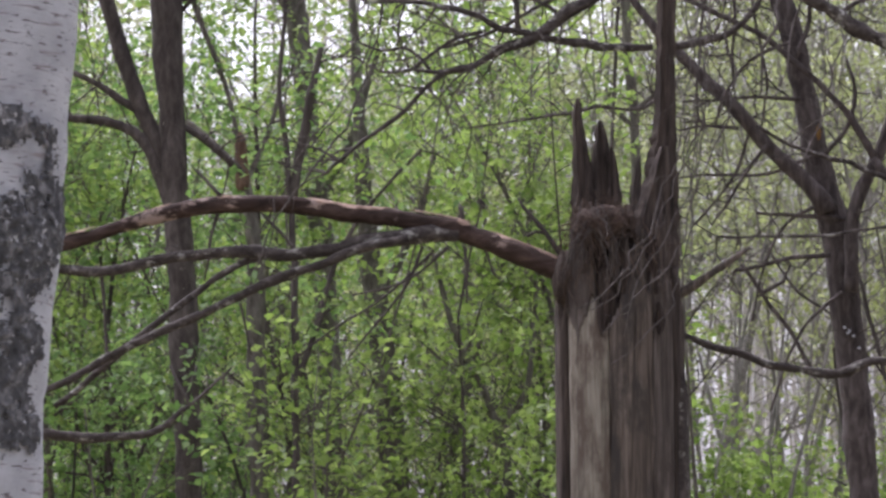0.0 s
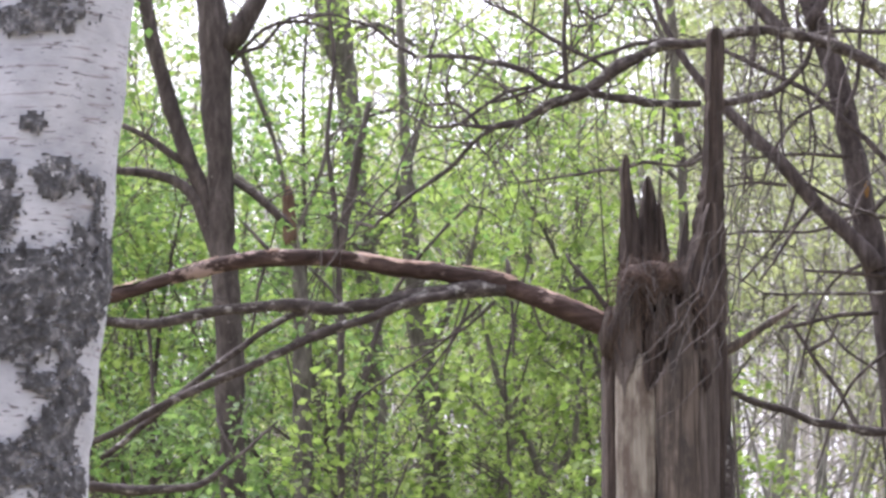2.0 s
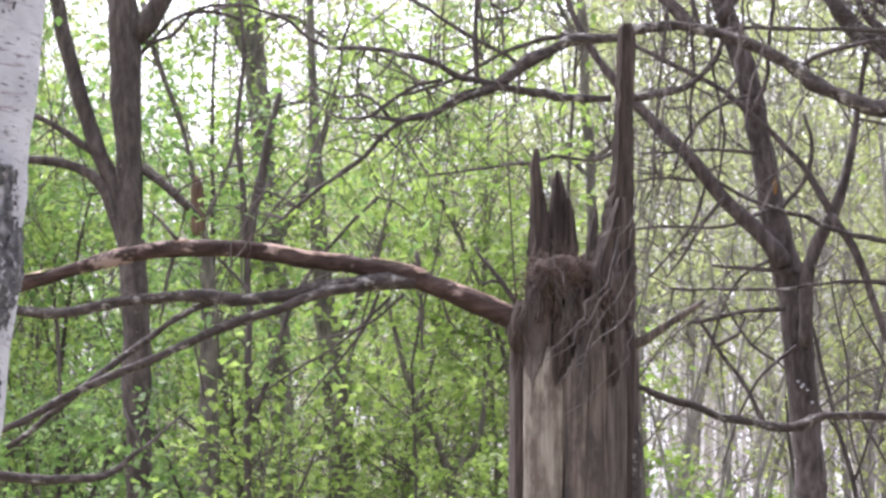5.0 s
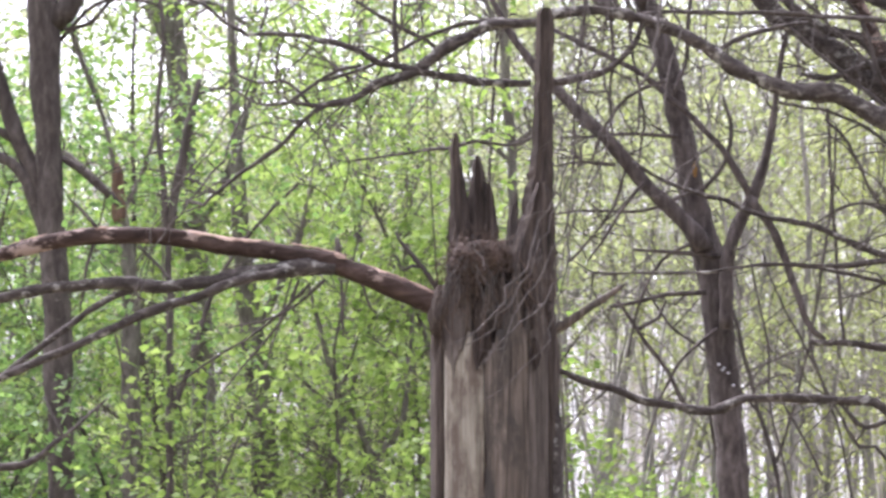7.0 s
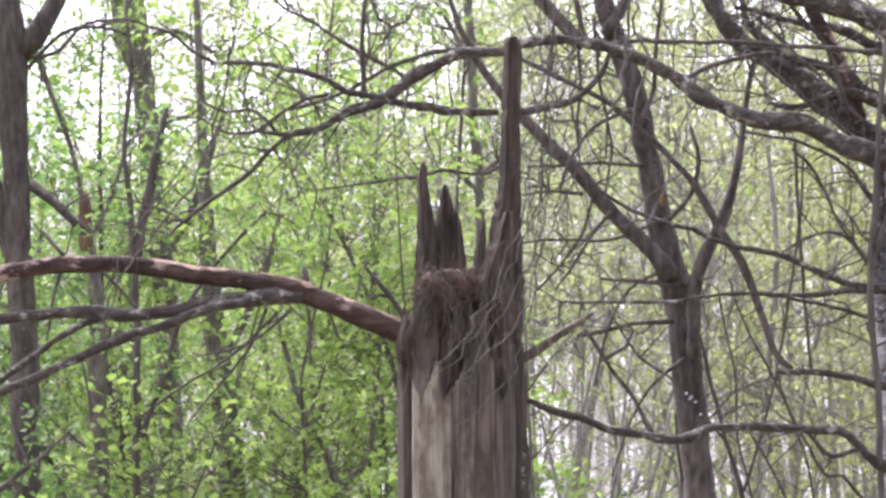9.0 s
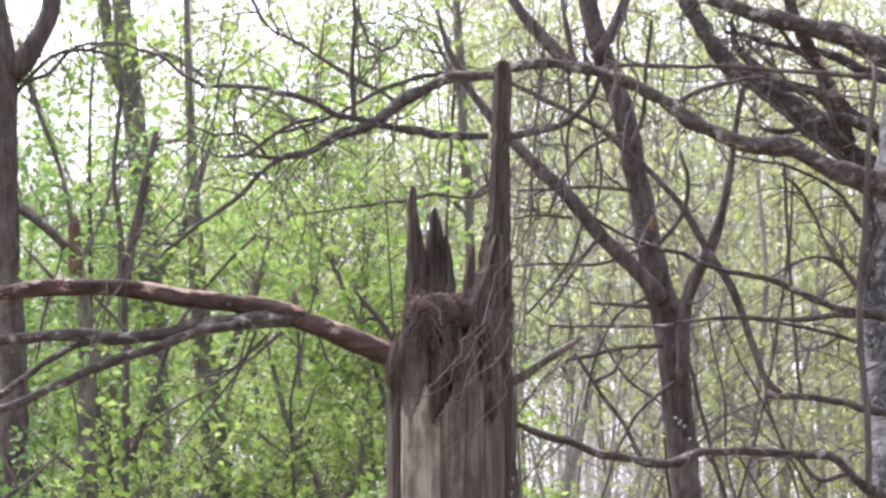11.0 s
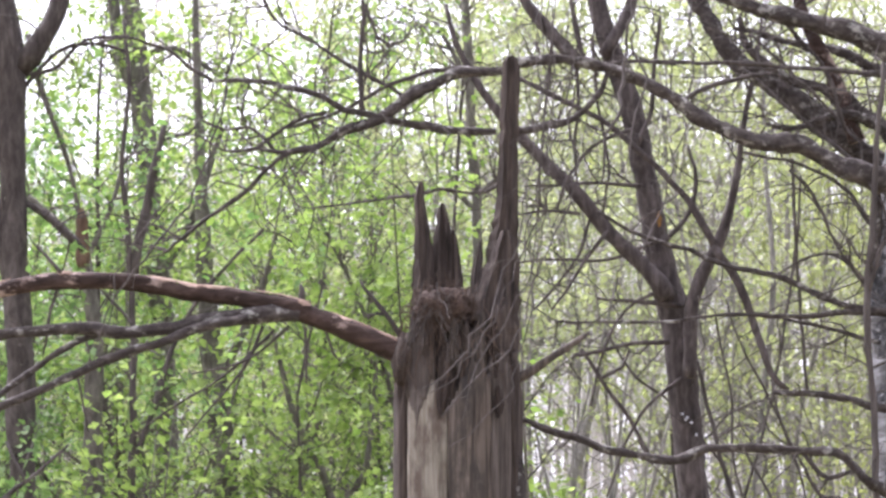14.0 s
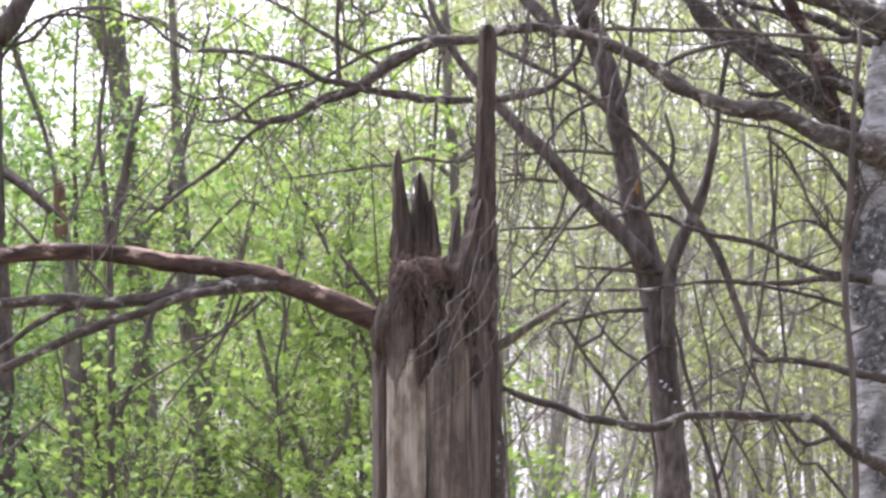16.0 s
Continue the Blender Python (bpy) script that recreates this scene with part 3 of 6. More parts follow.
limb("limb", [(-0.749, 12.88, 3.239, 0.0195), (-0.924, 12.88, 3.203, 0.0195), (-1.099, 12.88, 3.138, 0.0195), (-1.274, 12.88, 3.081, 0.0195), (-1.405, 12.88, 3.023, 0.0173), (-1.536, 12.88, 2.958, 0.0173), (-1.688, 12.88, 2.892, 0.0173), (-1.841, 12.88, 2.827, 0.0173), (-1.993, 12.88, 2.741, 0.0151), (-2.145, 12.88, 2.665, 0.0151), (-2.276, 12.88, 2.611, 0.0130), (-2.385, 12.88, 2.578, 0.0108)], LIMBBARK, stump, "", 0.04, 10, 0.14, 0.006, 5)
limb("limb", [(-1.314, 12.95, 3.191, 0.0152), (-1.413, 12.95, 3.152, 0.0152), (-1.523, 12.95, 3.086, 0.0130), (-1.654, 12.95, 2.987, 0.0130), (-1.785, 12.95, 2.889, 0.0130), (-1.916, 12.95, 2.779, 0.0130), (-2.046, 12.95, 2.670, 0.0130), (-2.133, 12.95, 2.605, 0.0109)], LIMBBARK, stump, "", 0.04, 8, 0.14, 0.005, 6)
limb("snag", [(0.223, 12.95, 2.972, 0.0239), (0.300, 12.95, 3.021, 0.0196), (0.377, 12.95, 3.069, 0.0174), (0.464, 12.95, 3.127, 0.0152), (0.530, 12.95, 3.171, 0.0120), (0.568, 12.95, 3.197, 0.0065)], DEADWOOD, stump, "broken branch stub", 0.03, 9, 0.2, 0.004, 7)
limb("snag", [(-0.151, 13.15, 3.174, 0.0110), (-0.178, 13.15, 3.221, 0.0110), (-0.223, 13.15, 3.289, 0.0099), (-0.279, 13.15, 3.356, 0.0088), (-0.312, 13.15, 3.394, 0.0066), (-0.330, 13.15, 3.430, 0.0044)], TWIGS, stump, "thin dark dead twig", 0.03, 7, 0.15, 0.004, 8)
limb("snag", [(-0.223, 13.15, 3.289, 0.0077), (-0.263, 13.15, 3.295, 0.0066), (-0.303, 13.15, 3.277, 0.0044)], TWIGS, stump, "thin dark dead twig", 0.03, 6, 0.15, 0.003, 9)
for k, pts in enumerate(([(-1.954, 12.95, 3.122, 0.0109), (-1.941, 12.95, 3.000, 0.0087), (-1.933, 12.95, 2.868, 0.0087), (-1.937, 12.95, 2.736, 0.0043)], [(-0.545, 12.95, 3.291, 0.0174), (-0.547, 12.95, 3.335, 0.0152), (-0.551, 12.95, 3.364, 0.0130), (-0.553, 12.95, 3.378, 0.0065)], [(-1.493, 12.95, 3.374, 0.0087), (-1.525, 12.95, 3.263, 0.0087), (-1.535, 12.95, 3.175, 0.0087), (-1.549, 12.95, 3.086, 0.0043)],
                         [(-0.698, 12.95, 3.215, 0.0087), (-0.753, 12.95, 3.082, 0.0087), (-0.830, 12.95, 2.973, 0.0065), (-0.906, 12.95, 2.885, 0.0065), (-0.993, 12.95, 2.776, 0.0043)], [(-0.599, 12.93, 3.211, 0.0087), (-0.708, 12.93, 3.113, 0.0065), (-0.818, 12.93, 3.058, 0.0065), (-0.971, 12.93, 3.026, 0.0043)], [(-0.534, 12.95, 3.214, 0.0087), (-0.529, 12.95, 3.103, 0.0087), (-0.527, 12.95, 2.993, 0.0043)],
                         [(-0.654, 12.95, 3.203, 0.0087), (-0.775, 12.95, 3.082, 0.0065), (-0.884, 12.95, 2.995, 0.0065), (-1.060, 12.95, 2.886, 0.0065), (-1.191, 12.95, 2.787, 0.0043)], [(-1.195, 12.97, 3.209, 0.0087), (-1.262, 12.97, 3.287, 0.0087), (-1.329, 12.97, 3.354, 0.0065)], [(-1.412, 12.95, 3.019, 0.0065), (-1.389, 12.95, 2.909, 0.0065), (-1.366, 12.95, 2.799, 0.0043)],
                         [(-1.482, 12.93, 3.414, 0.0109), (-1.527, 12.93, 3.467, 0.0091), (-1.572, 12.93, 3.511, 0.0074), (-1.595, 12.93, 3.534, 0.0043)], [(-0.458, 12.97, 3.216, 0.0065), (-0.425, 12.97, 3.116, 0.0065), (-0.399, 12.97, 3.083, 0.0044)])):
    limb("twig", [(x, y, z, r * 0.8) for x, y, z, r in pts], TWIGS, main_limb, "", 0.03, 5, 0.1, 0.003, 30 + k)



def peeled(line, x0, x1, a0, a1, seed, lift=0.002):
    """A thin strip where the bark has come off a limb, ragged at its ends and along its sides; angles from the top towards the front."""
    q = smoothed(line, 0.012)
    q = q[(q[:, 0] > x0) & (q[:, 0] < x1)]
    n, k = 12, len(q)
    bm = bmesh.new()
    rows = []
    for i in range(k):
        d = Vector(q[min(i + 1, k - 1), :3] - q[max(i - 1, 0), :3]).normalized()
        fore = Vector((0, -1, 0))
        over = d.cross(fore).normalized()
        if over.z < 0:
            over = -over
        close = min(1, 5 * min(i, k - 1 - i) / k + 0.12)
        lo = a0 + 0.5 * noise.noise(Vector((i * 0.21, seed, 1))) + 0.25 * noise.noise(Vector((i * 0.7, seed, 2)))
        hi = a1 + 0.5 * noise.noise(Vector((i * 0.19, seed, 8))) + 0.25 * noise.noise(Vector((i * 0.8, seed, 4)))
        mid = (lo + hi) / 2
        row = []
        for s in range(n + 1):
            a = mid + (hi - lo) * close * (s / n - 0.5)
            r = q[i, 3] * 1.1 + lift * min(1, 4 * min(s, n - s) / n)
            row.append(bm.verts.new(Vector(q[i, :3]) + (math.cos(a) * over + math.sin(a) * fore) * float(r)))
        rows.append(row)
    for i in range(k - 1):
        for s in range(n):
            bm.faces.new((rows[i][s], rows[i][s + 1], rows[i + 1][s + 1], rows[i + 1][s]))
    return part("peeled_strip", bm, PEELED, main_limb, "pale bare wood where the bark has peeled")


for seed, (x0, x1, a0, a1) in enumerate(((-1.16, -0.80, -0.5, 0.95), (-0.76, -0.5, -0.4, 0.45), (-0.46, -0.14, -0.4, 0.7), (-1.82, -1.66, -0.1, 0.5), (-1.5, -1.43, 0.2, 0.9), (-2.3, -1.95, -0.2, 0.5), (-0.6, -0.52, 0.6, 1.0))):
    peeled(MAIN, x0, x1, a0, a1, 5.3 * seed + 2)

# dead branch low beside the near birch
low = thing("dead_branch", (-2.335, 12.600, 2.468), "dead forked branch lying across behind the white birch", "branch")
limb("stem", [(-2.595, 12.60, 2.493, 0.0190), (-2.335, 12.60, 2.468, 0.0190), (-2.141, 12.60, 2.475, 0.0190), (-1.969, 12.60, 2.461, 0.0190), (-1.819, 12.60, 2.464, 0.0169), (-1.712, 12.60, 2.472, 0.0148), (-1.637, 12.60, 2.518, 0.0106), (-1.594, 12.60, 2.556, 0.0106), (-1.562, 12.60, 2.577, 0.0085)], LIMBBARK, low, "", 0.04, 9, 0.14, 0.006, 51)
for k, pts in enumerate(([(-1.562, 12.60, 2.577, 0.0085), (-1.584, 12.60, 2.624, 0.0063), (-1.617, 12.60, 2.685, 0.0063), (-1.638, 12.60, 2.732, 0.0042)], [(-1.562, 12.60, 2.577, 0.0085), (-1.509, 12.60, 2.624, 0.0063), (-1.456, 12.60, 2.670, 0.0063), (-1.402, 12.60, 2.719, 0.0042)])):
    limb("twig", pts, PALETWIG, low, "pale forked twig", 0.03, 6, 0.1, 0.004, 52 + k)
limb("prop", [(-2.552, 12.60, 2.504, 0.0190), (-2.572, 12.60, 1.761, 0.0212), (-2.565, 12.60, 0.721, 0.0233), (-2.549, 12.60, -0.497, 0.0254)], LIMBBARK, low, "", 0.1, 8, 0.12, 0.01, 55)

# nest on the broken top
NX, NY, NZc = (0.0, 12.855, 3.278)
nest = thing("bird_nest", (NX, NY, NZc - 0.1), "round brown grass bird nest on the broken stump", "nest")
bm = bmesh.new()
bmesh.ops.create_uvsphere(bm, u_segments=36, v_segments=20, radius=1)
for vert in bm.verts:
    c = vert.co
    n1 = 1 + 0.22 * noise.noise(c * 1.9) + 0.12 * noise.noise(c * 6)
    z = c.z * 0.088
    if c.z > 0.35:
        inside = max(0, 1 - (c.x ** 2 + c.y ** 2) / 0.5)
        z -= 0.11 * inside
    vert.co = (NX + c.x * 0.112 * n1, NY + c.y * 0.12 * n1, NZc + z * n1)
part("bowl", bm, NESTMUD, nest, "mud-bound grass bowl")
rng = random.Random(5)
sv, sf = [], []
for _ in range(230):
    a = rng.uniform(0, 2 * math.pi)
    zz = rng.uniform(-0.06, 0.085)
    rr = 0.114 * math.sqrt(max(0.15, 1 - (zz / 0.09) ** 2)) + rng.uniform(-0.006, 0.014)
    ln = rng.uniform(0.25, 0.9)
    slope = rng.gauss(0, 0.038)
    line = []
    for k in range(6):
        b0 = a + ln * (k / 5 - 0.5)
        out = rr + (0.07 * rng.random() if k in (0, 5) and rng.random() < 0.35 else 0)
        line.append((NX + out * math.sin(b0), NY - out * math.cos(b0), NZc + zz + slope * (k - 2.5) / 2.5, 0.0016))
    tube_data(sv, sf, line, 3, 0, 0, rng)
mesh_part("straw", sv, sf, STRAW, nest, "dry grass stems", "stuff")

tv, tf = [], []
for k in range(20):
    a = rng.gauss(-0.25, 0.6)
    start = Vector((NX + 0.11 * math.sin(a), NY - 0.11 * math.cos(a), NZc + rng.uniform(-0.02, 0.09)))
    way = Vector((rng.gauss(-0.35, 0.6), -0.35, rng.gauss(-0.7, 0.5))).normalized()
    ln = rng.uniform(0.12, 0.34)
    line, p = [], start
    for j in range(7):
        line.append((p.x, p.y, p.z, 0.0019 * (1 - 0.09 * j)))
        way = (way + Vector((rng.gauss(0, 0.22), rng.gauss(0.06, 0.05), rng.gauss(-0.1, 0.2)))).normalized()
        p = p + way * ln / 6
    tube_data(tv, tf, line, 4, 0, 0, rng)
mesh_part("loose_twigs", tv, tf, PALETWIG, nest, "loose dry twigs trailing from the nest", "stuff")

fv, ff = [], []
for k in range(80):
    a = rng.uniform(-1.25, 0.75) if k % 3 else rng.uniform(-1.2, -0.3)
    z = rng.uniform(RIM - 0.2, RIM + 0.02)
    ln = rng.uniform(0.07, 0.24)
    drift = rng.gauss(0, 0.22)
    r0 = rng.uniform(0.0012, 0.0026)
    line = []
    for j in range(6):
        u = j / 5
        rr = SR * 1.03 + 0.02 * math.sin(u * 3) + rng.uniform(0, 0.012)
        b0 = a + drift * u + rng.gauss(0, 0.03)
        line.append((SX + rr * math.sin(b0), SY - rr * math.cos(b0), z - ln * u + rng.gauss(0, 0.004), r0 * (1 - 0.6 * u)))
    tube_data(fv, ff, line, 3, 0, 0, rng)
mesh_part("hanging_fibres", fv, ff, STRAW, nest, "dry roots and grass hanging down the wood", "stuff")

# ---------------------------------------------------------------- near white birch
nb = [(-1.453, 7.50, 1.323, 0.1990), (-1.455, 7.50, 2.097, 0.1940), (-1.445, 7.50, 2.252, 0.1914), (-1.429, 7.50, 2.432, 0.1889), (-1.407, 7.50, 2.573, 0.1877), (-1.410, 7.50, 2.662, 0.1864), (-1.395, 7.50, 2.846, 0.1851), (-1.372, 7.50, 3.108, 0.1839), (-1.361, 7.50, 3.240, 0.1839), (-1.348, 7.50, 3.639, 0.1763)]
near_birch = thing("birch_tree", (nb[0][0], 7.5, ground_z(nb[0][0], 7.5)), "thick white birch trunk with black fissured bark patches", "birch")
top = [(nb[-1][0] + 0.05 * k, 7.5, nb[-1][2] + 0.9 * k, nb[-1][3] * (1 - 0.13 * k)) for k in range(1, 7)]
bp = smoothed(tree_base(nb) + top, 0.06)
v, f = [], []
tube_data(v, f, bp, 56, 0.03, 0.0, random.Random(8))
birch_trunk = mesh_part("trunk", v, f, BIRCH, near_birch, smooth=True)
rng = random.Random(14)
for k in range(9):
    i = int(len(bp) * (0.72 + 0.03 * k))
    b0 = bp[min(i, len(bp) - 2)]
    a = rng.uniform(0, 6.28)
    ln = rng.uniform(1.0, 1.9)
    pts = [(b0[0], b0[1], b0[2], 0.035), (b0[0] + 0.35 * ln * math.cos(a), b0[1] + 0.35 * ln * math.sin(a), b0[2] + 0.3 * ln, 0.025), (b0[0] + 0.8 * ln * math.cos(a + 0.2), b0[1] + 0.8 * ln * math.sin(a + 0.2), b0[2] + 0.45 * ln, 0.014), (b0[0] + 1.1 * ln * math.cos(a + 0.25), b0[1] + 1.1 * ln * math.sin(a + 0.25), b0[2] + 0.4 * ln, 0.005)]
    limb("limb", pts, LIMBBARK, near_birch, "", 0.1, 7, 0.1, 0.01, 60 + k)


def bark_patch(cx, cz, hw, hh, seed, bp=bp, depth=7.5, parent=birch_trunk, fine=0.0025):
    """A raised field of black, cracked bark with a ragged edge on the birch; cx metres from its axis."""
    zc = bp[:, 2]
    bm = bmesh.new()
    hw, hh = hw * 1.35, hh * 1.35
    n, m = max(16, int(hw / fine)), max(16, int(hh / fine))
    grid = {}
    for j in range(m + 1):
        w = j / m * 2 - 1
        z = cz + w * hh
        ax = float(np.interp(z, zc, bp[:, 0]))
        rad = float(np.interp(z, zc, bp[:, 3]))
        for i in range(n + 1):
            u = i / n * 2 - 1
            a = math.asin(max(-0.99, min(0.99, cx / rad))) + u * hw / rad
            px, pz = u * hw, w * hh
            wob = 0.55 * noise.noise(Vector((px * 14, pz * 14, seed))) + 0.42 * noise.noise(Vector((px * 40, pz * 40, seed))) + 0.55 * noise.noise(Vector((px * 95, pz * 120, seed)))
            inside = 0.55 - (u * u + w * w) + wob
            if inside < 0.0:
                continue
            h = 0.004 * min(1, inside * 4) + 0.012 * max(0, noise.noise(Vector((px * 70, pz * 55, seed)))) * min(1, inside * 2)
            rr = rad * 1.018 + 0.001 + h
            grid[i, j] = bm.verts.new((ax + rr * math.sin(a), depth - rr * math.cos(a), z))
    for j in range(m):
        for i in range(n):
            q = [grid.get(k) for k in ((i, j), (i + 1, j), (i + 1, j + 1), (i, j + 1))]
            if all(q):
                bm.faces.new(q)
    part("bark_patch", bm, ROUGHBARK, parent, "black fissured bark")


AX = 7.5 / 5955
for seed, (x, y, w, h) in enumerate(((95, 34, 100, 42), (78, 232, 24, 22), (130, 322, 66, 36), (20, 400, 50, 80), (60, 520, 90, 95), (150, 520, 60, 90), (50, 620, 90, 55), (140, 640, 34, 50), (120, 770, 56, 66), (30, 800, 70, 26), (170, 430, 50, 50), (60, 875, 95, 40), (10, 330, 40, 40), (186, 480, 40, 70), (172, 565, 40, 60), (10, 540, 60, 80), (150, 705, 36, 50), (140, 865, 44, 36), (184, 352, 26, 34), (15, 835, 60, 40), (100, 690, 40, 22), (110, 845, 60, 50))):
    zz = nb[1][2] + (882 - y) * AX
    xx = (x - (2 + (882 - y) * 0.0975)) * AX
    bark_patch(xx, zz, w * AX, h * AX, 3.7 * seed + 1)

# ---------------------------------------------------------------- the farther birch with heavy limbs
fb = [(2.004, 14.30, 2.586, 0.1585), (1.993, 14.30, 3.025, 0.1537), (1.980, 14.30, 3.365, 0.1561), (1.970, 14.30, 3.634, 0.1489), (2.000, 14.30, 3.929, 0.1393), (2.050, 14.30, 4.250, 0.1297), (2.091, 14.30, 4.599, 0.1153), (2.117, 14.30, 4.950, 0.1057)]
far_birch = thing("birch_tree", (fb[0][0], 14.3, ground_z(fb[0][0], 14.3)), "grey-white birch with heavy dark spreading limbs", "birch")
top = [(fb[-1][0] + 0.04 * k, 14.3, fb[-1][2] + 0.8 * k, fb[-1][3] * (1 - 0.13 * k)) for k in range(1, 7)]
v, f = [], []
fbs = smoothed(tree_base(fb) + top, 0.06)
tube_data(v, f, fbs, 36, 0.12, 0.004, random.Random(9))
far_trunk = mesh_part("trunk", v, f, BIRCH_GREY, far_birch, smooth=True)
for seed, (cx, cz, hw, hh) in enumerate(((-0.05, 3.62, 0.13, 0.12), (-0.09, 3.42, 0.09, 0.2), (0.04, 3.38, 0.12, 0.2), (-0.02, 3.2, 0.1, 0.14), (-0.1, 3.08, 0.06, 0.1), (0.05, 2.86, 0.06, 0.06), (-0.1, 2.78, 0.04, 0.07), (-0.03, 2.6, 0.09, 0.07))):
    bark_patch(cx, cz, hw, hh, 91 + 2.3 * seed, fbs, 14.3, far_trunk, 0.004)
BIG = [(2.011, 14.20, 3.986, 0.0715), (1.828, 13.90, 3.971, 0.0537), (1.663, 13.90, 4.026, 0.0443), (1.498, 13.90, 4.113, 0.0420), (1.356, 13.90, 4.122, 0.0397), (1.214, 13.90, 4.163, 0.0350), (1.072, 13.90, 4.223, 0.0327), (0.954, 13.90, 4.320, 0.0303), (0.812, 13.90, 4.392, 0.0280), (0.670, 13.90, 4.441, 0.0257), (0.504, 13.90, 4.474, 0.0233), (0.313, 13.90, 4.455, 0.0210), (0.242, 13.90, 4.423, 0.0210), (0.075, 13.90, 4.416, 0.0233), (-0.044, 13.90, 4.367, 0.0233), (-0.162, 13.90, 4.295, 0.0233), (-0.281, 13.90, 4.210, 0.0233), (-0.423, 13.90, 4.162, 0.0210), (-0.541, 13.90, 4.089, 0.0163), (-0.659, 13.90, 4.070, 0.0128), (-0.730, 13.90, 4.075, 0.0082), (-0.801, 13.90, 4.087, 0.0047)]
